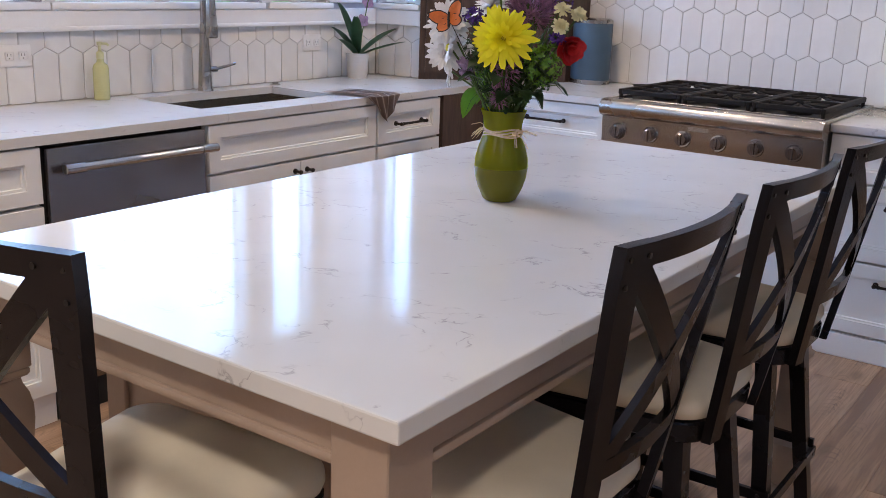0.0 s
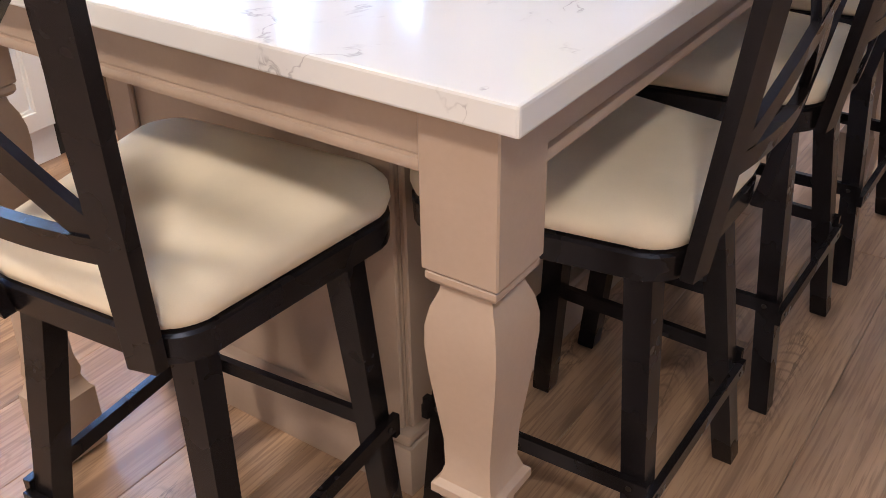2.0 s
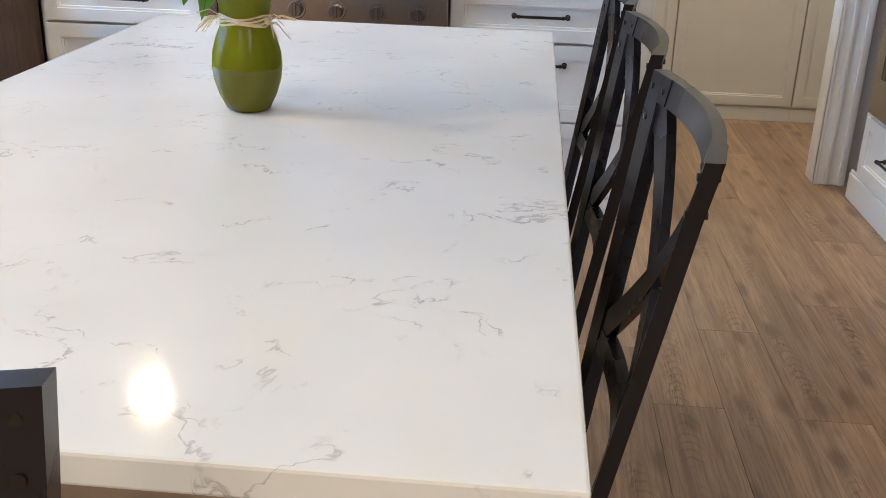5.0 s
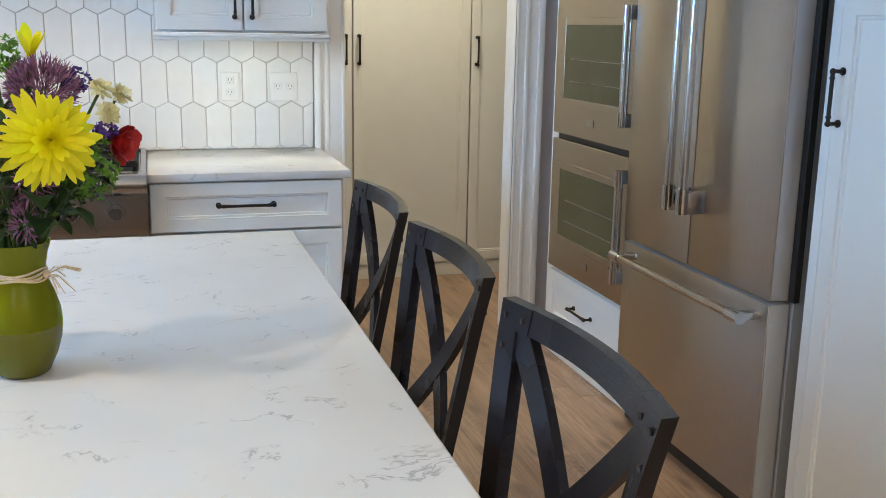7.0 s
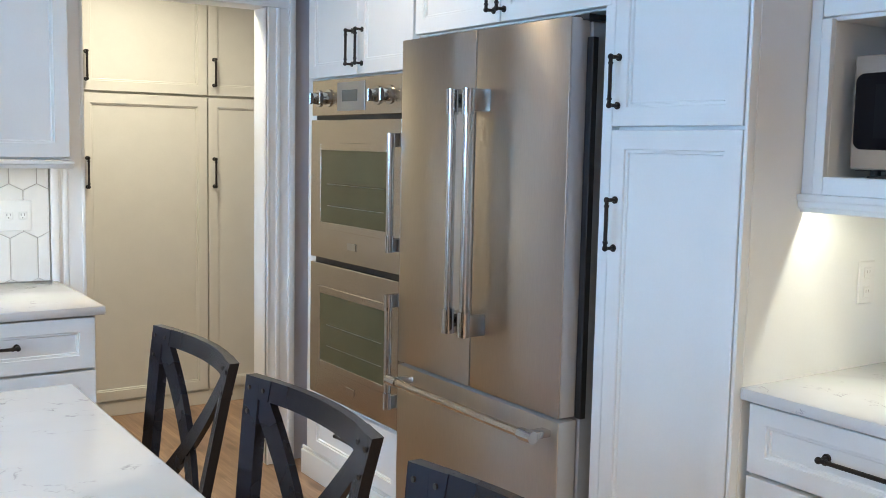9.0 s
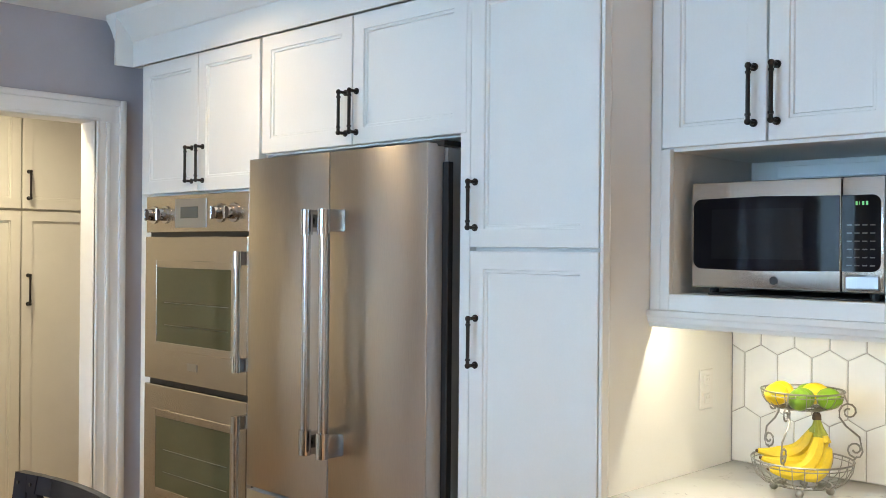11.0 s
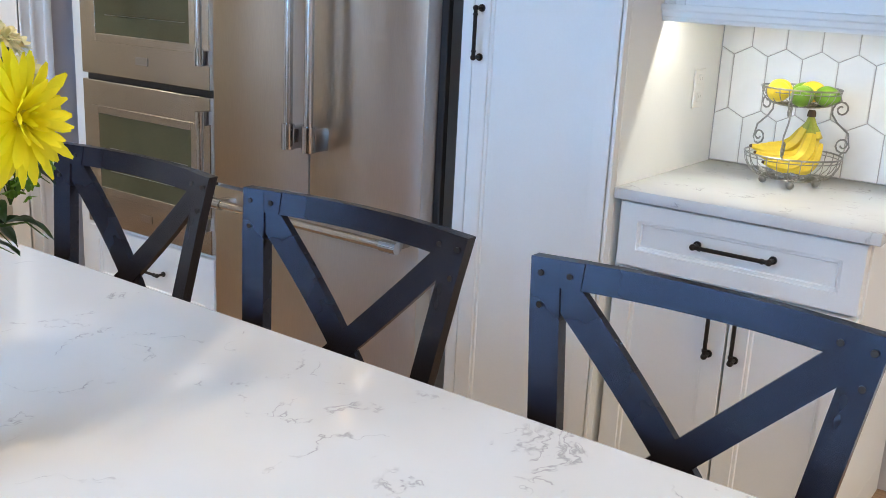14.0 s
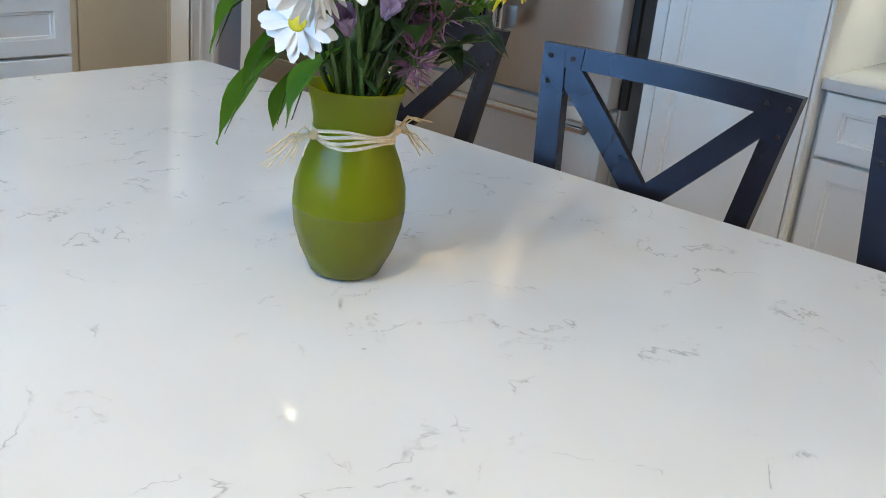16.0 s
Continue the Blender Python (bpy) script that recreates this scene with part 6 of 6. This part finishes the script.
def banana(p1, p2, green, label):
    """A curved banana hanging from the bunch's crown, bent through p1 to its tip p2."""
    root = thing("banana", pose(bx, by, 0.915), label, "fruit", "bananas in the basket")
    p0 = LV * -0.036 + Vector((0, 0, 0.186)) + (p1 - LV * -0.036) * 0.06
    pts, rad = [], []
    for i in range(15):
        t = i / 14
        pts.append(p0 * (1 - t) ** 2 + p1 * 2 * t * (1 - t) + p2 * t * t)
        rad.append(0.0205 * min(1, 0.34 + 2.6 * t, 0.30 + 3.2 * (1 - t)))
    part("skin", tube(bmesh.new(), pts[2:], 0.018, 7, rad[2:]), "banana", root, smooth=40)
    part("stalk", tube(bmesh.new(), [pts[2], pts[1], pts[0], LV * -0.036 + Vector((0, 0, 0.196))], 0.006, 7, [rad[2], 0.0085, 0.0068, 0.0075]), "banana_green", root, "greenish banana stalk")
    d = (pts[-1] - pts[-2]).normalized()
    part("tip", rod(bmesh.new(), pts[-1] - d * 0.001, pts[-1] + d * 0.006, 0.0055, 6, 0.003), "banana_tip", root, "brown tip")
    return root


for p1, p2 in ((LV * -0.060 + CV * 0.020 + Vector((0, 0, 0.035)), LV * 0.104 + CV * 0.010 + Vector((0, 0, 0.088))),
               (LV * -0.045 + CV * 0.055 + Vector((0, 0, 0.030)), LV * 0.090 + CV * 0.048 + Vector((0, 0, 0.068))),
               (LV * -0.085 + CV * 0.030 + Vector((0, 0, 0.045)), LV * 0.020 + CV * 0.055 + Vector((0, 0, 0.052))),
               (LV * -0.025 + CV * -0.030 + Vector((0, 0, 0.070)), LV * 0.108 + CV * -0.025 + Vector((0, 0, 0.100)))):
    first_banana = banana(p1, p2, True, "ripe yellow banana with a greenish stalk, lying in the wire basket")
bm = lathe(bmesh.new(), [(0.0, 0.0), (0.012, 0.002), (0.011, 0.014), (0.008, 0.02), (0.0, 0.021)], (bx + LV.x * -0.036, by + LV.y * -0.036, 0.915 + 0.19), 9)
wpart("crown", bm, "banana_tip", first_banana, "dark cut crown of the bunch")
for i, (dx, dy, kind, mt) in enumerate(((-0.055, 0.045, "lemon", "lemon"), (0.0, 0.058, "lemon", "lemon"), (0.03, -0.02, "lemon", "lemon"), (-0.03, -0.015, "lime", "lime"), (0.012, -0.065, "lime", "lime"), (0.062, 0.012, "lime", "lime"), (-0.062, -0.02, "lime", "lime"))):
    bm = bmesh.new()
    rr = 0.030 if kind == "lemon" else 0.029
    m = Matrix.Rotation(1.1 * i, 4, "Z") @ Matrix.Diagonal((1.2, 0.98, 0.95, 1))
    bmesh.ops.create_uvsphere(bm, u_segments=18, v_segments=12, radius=rr, matrix=m)
    for v in bm.verts:
        u = m.inverted() @ v.co
        if abs(u.x) > rr * 0.93:
            v.co += (v.co.normalized()) * 0.005
    ob = solid(kind, bm, mt, "whole " + ("yellow lemon" if kind == "lemon" else "green lime") + " in the upper wire bowl", "fruit", "citrus in the basket", smooth=60)
    ob.location = (bx + dx, by + dy, 0.915 + 0.222 + rr + (0.006 if i < 3 else 0.0))


# ---- sink side things ----
sk = thing("sink", pose((SX0 + SX1) / 2, (SY0 + SY1) / 2, 0.705), "stainless undermount sink basin in the white counter", "sink")
bm = bmesh.new()
box(bm, SX0 - 0.012, SX1 + 0.012, SY0 - 0.012, SY1 + 0.012, 0.702, 0.708)
for a in ((SX0 - 0.012, SX0 - 0.002, SY0 - 0.012, SY1 + 0.012), (SX1 + 0.002, SX1 + 0.012, SY0 - 0.012, SY1 + 0.012), (SX0 - 0.002, SX1 + 0.002, SY0 - 0.012, SY0 - 0.002), (SX0 - 0.002, SX1 + 0.002, SY1 + 0.002, SY1 + 0.012)):
    box(bm, *a, 0.708, 0.8848)
wpart("basin", bm, "steel_y", sk)
wpart("drain", lathe(bmesh.new(), [(0.0, 0.0), (0.045, 0.0), (0.042, 0.004), (0.0, 0.003)], ((SX0 + SX1) / 2, (SY0 + SY1) / 2, 0.7082), 20), "chrome", sk)

fa = thing("faucet", pose(-2.565, 1.965, 0.915, 0, 0, -29), "tall brushed nickel pull-down kitchen faucet with side lever", "faucet")
part("base", lathe(bmesh.new(), [(0.0, 0.0), (0.033, 0.0), (0.033, 0.006), (0.029, 0.014), (0.0265, 0.06), (0.024, 0.13), (0.019, 0.20), (0.016, 0.27), (0.0, 0.272)], seg=24), "nickel", fa)
arc = [(0, 0, 0.26), (0, 0, 0.36)] + [(0.075 - 0.075 * math.cos(radians(a)), 0, 0.36 + 0.075 * math.sin(radians(a))) for a in range(20, 181, 20)]
part("neck", tube(bmesh.new(), arc, 0.0135, 14), "nickel", fa, smooth=50)
part("spray_head", lathe(bmesh.new(), [(0.0, -0.005), (0.020, -0.005), (0.024, 0.0), (0.023, 0.03), (0.0165, 0.11), (0.0145, 0.155), (0.0, 0.157)], (0.15, 0, 0.228), 20), "nickel", fa, smooth=45)
bm = rod(bmesh.new(), (0, 0.015, 0.085), (0, 0.05, 0.088), 0.013, 14)
tube(bm, [(0, 0.045, 0.088), (0.01, 0.085, 0.10), (0.012, 0.125, 0.112)], 0.006, 8, [0.006, 0.0065, 0.0045])
part("lever", bm, "chrome", fa, "polished side lever")
solid("sink_button", lathe(bmesh.new(), [(0.0, 0.0), (0.024, 0.0), (0.024, 0.004), (0.014, 0.007), (0.014, 0.011), (0.0, 0.012)], (-2.56, 2.36, 0.9152), 20), "nickel", "small nickel air-switch button on the counter", "button")

sp = thing("soap_bottle", pose(-2.575, 1.475, 0.915), "clear yellow soap bottle with a yellow pump", "bottle")
part("bottle", lathe(bmesh.new(), [(0.0, 0.0), (0.026, 0.0), (0.029, 0.004), (0.029, 0.115), (0.025, 0.128), (0.014, 0.137), (0.012, 0.15), (0.0, 0.15)], seg=20), "soap", sp)
bm = lathe(bmesh.new(), [(0.0, 0.15), (0.014, 0.15), (0.014, 0.172), (0.010, 0.176), (0.006, 0.178), (0.006, 0.198), (0.010, 0.2), (0.010, 0.212), (0.0, 0.213)], seg=16)
tube(bm, [(0, 0, 0.206), (0.03, 0.01, 0.206), (0.036, 0.012, 0.20)], 0.0045, 8)
part("pump", bm, "pump", sp, "yellow pump head")

op = thing("potted_orchid", pose(-2.54, 2.895, 0.915), "orchid with strap leaves in a white ceramic pot", "plant")
part("pot", lathe(bmesh.new(), [(0.0, 0.0), (0.046, 0.0), (0.048, 0.004), (0.056, 0.115), (0.058, 0.12), (0.053, 0.12), (0.05, 0.105), (0.0, 0.10)], seg=28), "pot", op)
rg = random.Random(9)
for ang, L, lift, W in ((78, 0.25, 0.13, 0.055), (55, 0.24, 0.07, 0.055), (-95, 0.17, 0.14, 0.05), (-100, 0.12, 0.25, 0.055), (-55, 0.10, 0.19, 0.05), (-75, 0.20, 0.09, 0.045)):
    a = radians(ang)
    bm = bmesh.new()
    way = Vector((math.cos(a), math.sin(a), 0))
    petal(bm, Vector((0, 0, 0.105)), way, Vector((-way.y, way.x, 0)), Vector((0, 0, 1)), L, W, lift * 1.6, -lift * 0.6, 7)
    bmesh.ops.solidify(bm, geom=bm.faces[:], thickness=0.002)
    part("leaf", bm, "orchid_leaf", op, "thick strap leaf", smooth=60)
bm = tube(bmesh.new(), [(0, 0, 0.1), (0.012, 0.02, 0.22), (0.02, 0.05, 0.36), (0.04, 0.10, 0.47), (0.07, 0.15, 0.50)], 0.0028, 6)
part("flower_spike", bm, "stem", op)
for i, (p, f) in enumerate((((0.02, 0.05, 0.36), (1, -0.5, 0)), ((0.03, 0.08, 0.43), (1, -0.2, 0)), ((0.05, 0.12, 0.49), (1, 0, 0)), ((0.07, 0.15, 0.50), (1, 0.3, -0.2)), ((0.012, 0.02, 0.27), (0.8, -0.8, 0)))):
    n, a1, b1 = frame_of(f)
    bm = bmesh.new()
    for k in range(5):
        th = 2 * math.pi * k / 5
        petal(bm, Vector(p), (a1 * math.cos(th) + b1 * math.sin(th)), (b1 * math.cos(th) - a1 * math.sin(th)), n, 0.032, 0.03, n=4)
    part("blossom", bm, "purple" if i % 2 else "lilac", op, "mauve orchid blossom", smooth=60)

tw = thing("dish_towel", pose(-2.06, 2.42, 0.915), "brown striped dish towel draped over the counter edge", "towel")
def cloth(bm, u0, u1, mi_every, n=26):
    prev = None
    for i in range(n + 1):
        u = i / n
        row = []
        for s in range(15):
            t = s / 14
            x = -0.14 + 0.205 * min(1, t / 0.55)
            over = max(0, (t - 0.55) / 0.45)
            narrow = 1 - 0.55 * over
            y = (u - 0.5) * 0.22 * narrow + 0.02 * over - 0.03 * (1 - min(1, t / 0.55))
            z = 0.004 + 0.006 * (0.5 + 0.5 * math.sin(11 * u + 3 * t)) if over <= 0 else 0.004 - 0.115 * over * (0.75 + 0.25 * math.cos(6 * (u - 0.5)))
            x += 0.010 * math.sin(14 * u + 2 * t) * over + (0.010 if over > 0 else 0)
            row.append(bm.verts.new((x, y, z)))
        if prev:
            for k in range(14):
                f = bm.faces.new((prev[k], row[k], row[k + 1], prev[k + 1]))
                f.material_index = 1 if i % 5 == 2 else 0
        prev = row
bm = bmesh.new()
cloth(bm, 0, 1, 5)
bmesh.ops.solidify(bm, geom=bm.faces[:], thickness=0.003)
part("cloth", bm, ["towel", "towel_pale"], tw, smooth=60)

bc_ = thing("blue_canister", pose(-1.69, 3.68, 0.915), "dark blue enamel canister with a steel foot and lid", "canister")
def oval(r1, r2, z, n=28):
    return [(r1 * math.cos(2 * math.pi * i / n), r2 * math.sin(2 * math.pi * i / n), z) for i in range(n)]
part("body", loft(bmesh.new(), [oval(0.100, 0.076, 0.022), oval(0.102, 0.078, 0.026), oval(0.102, 0.078, 0.288), oval(0.100, 0.076, 0.294)]), "blue", bc_)
part("foot", loft(bmesh.new(), [oval(0.101, 0.077, 0.0), oval(0.104, 0.080, 0.003), oval(0.103, 0.079, 0.0215)]), "nickel", bc_, "steel foot band")
part("lid", loft(bmesh.new(), [oval(0.101, 0.077, 0.2945), oval(0.101, 0.077, 0.310), oval(0.085, 0.062, 0.318)]), "nickel", bc_, "brushed steel lid")
solid("spoon_rest", lathe(bmesh.new(), [(0.0, 0.0), (0.03, 0.0), (0.05, 0.012), (0.046, 0.013), (0.028, 0.004), (0.0, 0.004)], (-1.42, 3.72, 0.9152), 20), "iron", "small dark spoon rest beside the cooktop", "spoon rest")


def outlet(f, u, v, kind="socket", wide=0.075, tall=0.118):
    c = f.at(u, v, 0)
    root = thing("wall_outlet" if kind != "switch" else "light_switch", pose(*c), "white wall plate with " + ("two sockets" if kind == "socket" else "a rocker switch and socket" if kind == "switch" else "level sockets"), "outlet")
    wpart("plate", f.B(u - wide / 2, u + wide / 2, v - tall / 2, v + tall / 2, 0.0075, 0.013, 0.003, seg=2), "plate", root)
    spots = [(0, 0.026), (0, -0.026)] if kind == "socket" else [(-0.026, 0), (0.026, 0)]
    for du, dv in spots:
        q = wpart("socket", f.B(u + du - 0.016, u + du + 0.016, v + dv - 0.015, v + dv + 0.015, 0.0132, 0.0155, 0.003), "plate", root)
        bm = bmesh.new()
        for e in (-0.006, 0.006):
            f.box(bm, u + du + e - 0.0012, u + du + e + 0.0012, v + dv - 0.001, v + dv + 0.008, 0.0156, 0.016, 0)
        f.box(bm, u + du - 0.002, u + du + 0.002, v + dv - 0.010, v + dv - 0.006, 0.0156, 0.016, 0)
        wpart("slots", bm, "slot", q, "dark socket slots")
    return root


outlet(FN, -0.012, 1.180)
outlet(FN, 0.215, 1.180, "switch", 0.118, 0.118)
outlet(FW, 1.165, 1.085, "level", 0.118, 0.075)
outlet(FW, 2.66, 1.085, "level", 0.118, 0.075)


def side_outlet():
    root = thing("wall_outlet", pose(1.87, 1.2485, 1.145), "white wall plate with two sockets", "outlet")
    part("plate", B(-0.036, 0.036, -0.0065, 0.0, -0.058, 0.058, 0.003), "plate", root)
    for dz in (0.026, -0.026):
        q = part("socket", B(-0.016, 0.016, -0.009, -0.0066, dz - 0.015, dz + 0.015, 0.002), "plate", root)
        bm = bmesh.new()
        for e in (-0.006, 0.006):
            box(bm, e - 0.0009, e + 0.0009, -0.0095, -0.0091, dz - 0.001, dz + 0.007)
        part("slots", bm, "grout", q, "thin grey socket slots")


side_outlet()

# ---- backsplash tiles ----
part("grout", FN.B(XW, 0.345, 0.9152, 1.78, 0.0005, 0.0035, 0), "grout", wall_north, "grey grout bed")
tiles(wall_north, FN, -1.84, 0.342, 0.917, 1.70, -0.268, 1.117)
part("grout", FE.B(0.572, 1.2485, 0.9152, 1.3515, 0.0005, 0.0035, 0), "grout", wall_east, "grey grout bed")
tiles(wall_east, FE, 0.574, 1.2475, 0.917, 1.351, 1.208, 1.082)
bm = bmesh.new()
for i in range(15):
    FE.box(bm, 0.556, 0.571, 0.916 + i * 0.029, 0.944 + i * 0.029, 0.0005, 0.012, 0.004, 2)
part("edge_trim", bm, "tile", wall_east, "narrow white edge tiles")
part("grout", FW.B(-1.2, 3.83, 0.9152, 1.166, 0.0005, 0.0035, 0), "grout", wall_west, "grey grout bed")
part("grout", FB.B(XW + 0.004, RE - 0.001, 0.9152, 1.164, 0.0005, 0.0035, 0), "grout", wall_return, "grey grout bed")
tiles(wall_return, FB, XW + 0.008, RE - 0.002, 0.917, 1.165, -2.50, 0.922)
tiles(wall_west, FW, 0.15, 3.13, 0.917, 1.165, 1.335, 0.922)

# ---- floor planks ----
PW, PL = 0.1875, 1.83
meshes = {}


def plank(x0, x1, y0, y1):
    key = (round(x1 - x0, 4), round(y1 - y0, 4))
    if key not in meshes:
        meshes[key] = finish("plank", B(-key[0] / 2 + 0.0003, key[0] / 2 - 0.0003, -key[1] / 2 + 0.0003, key[1] / 2 - 0.0003, -0.0079, 0.0, 0.0011), "plank", 0)
    ob = new("plank", meshes[key])
    ob.parent = floor
    ob.location = ((x0 + x1) / 2, (y0 + y1) / 2, 0.0)


rg = random.Random(12)
x = XW
i = 0
while x < XE - 0.01:
    x1 = min(x + PW if i else -2.485, XE)
    y = YS - rg.uniform(0.05, PL)
    while y < 5.0:
        a, c = max(y, YS), min(y + PL, 5.0)
        if c - a > 0.03:
            plank(x, x1, a, c)
        y += PL
    x = x1
    i += 1
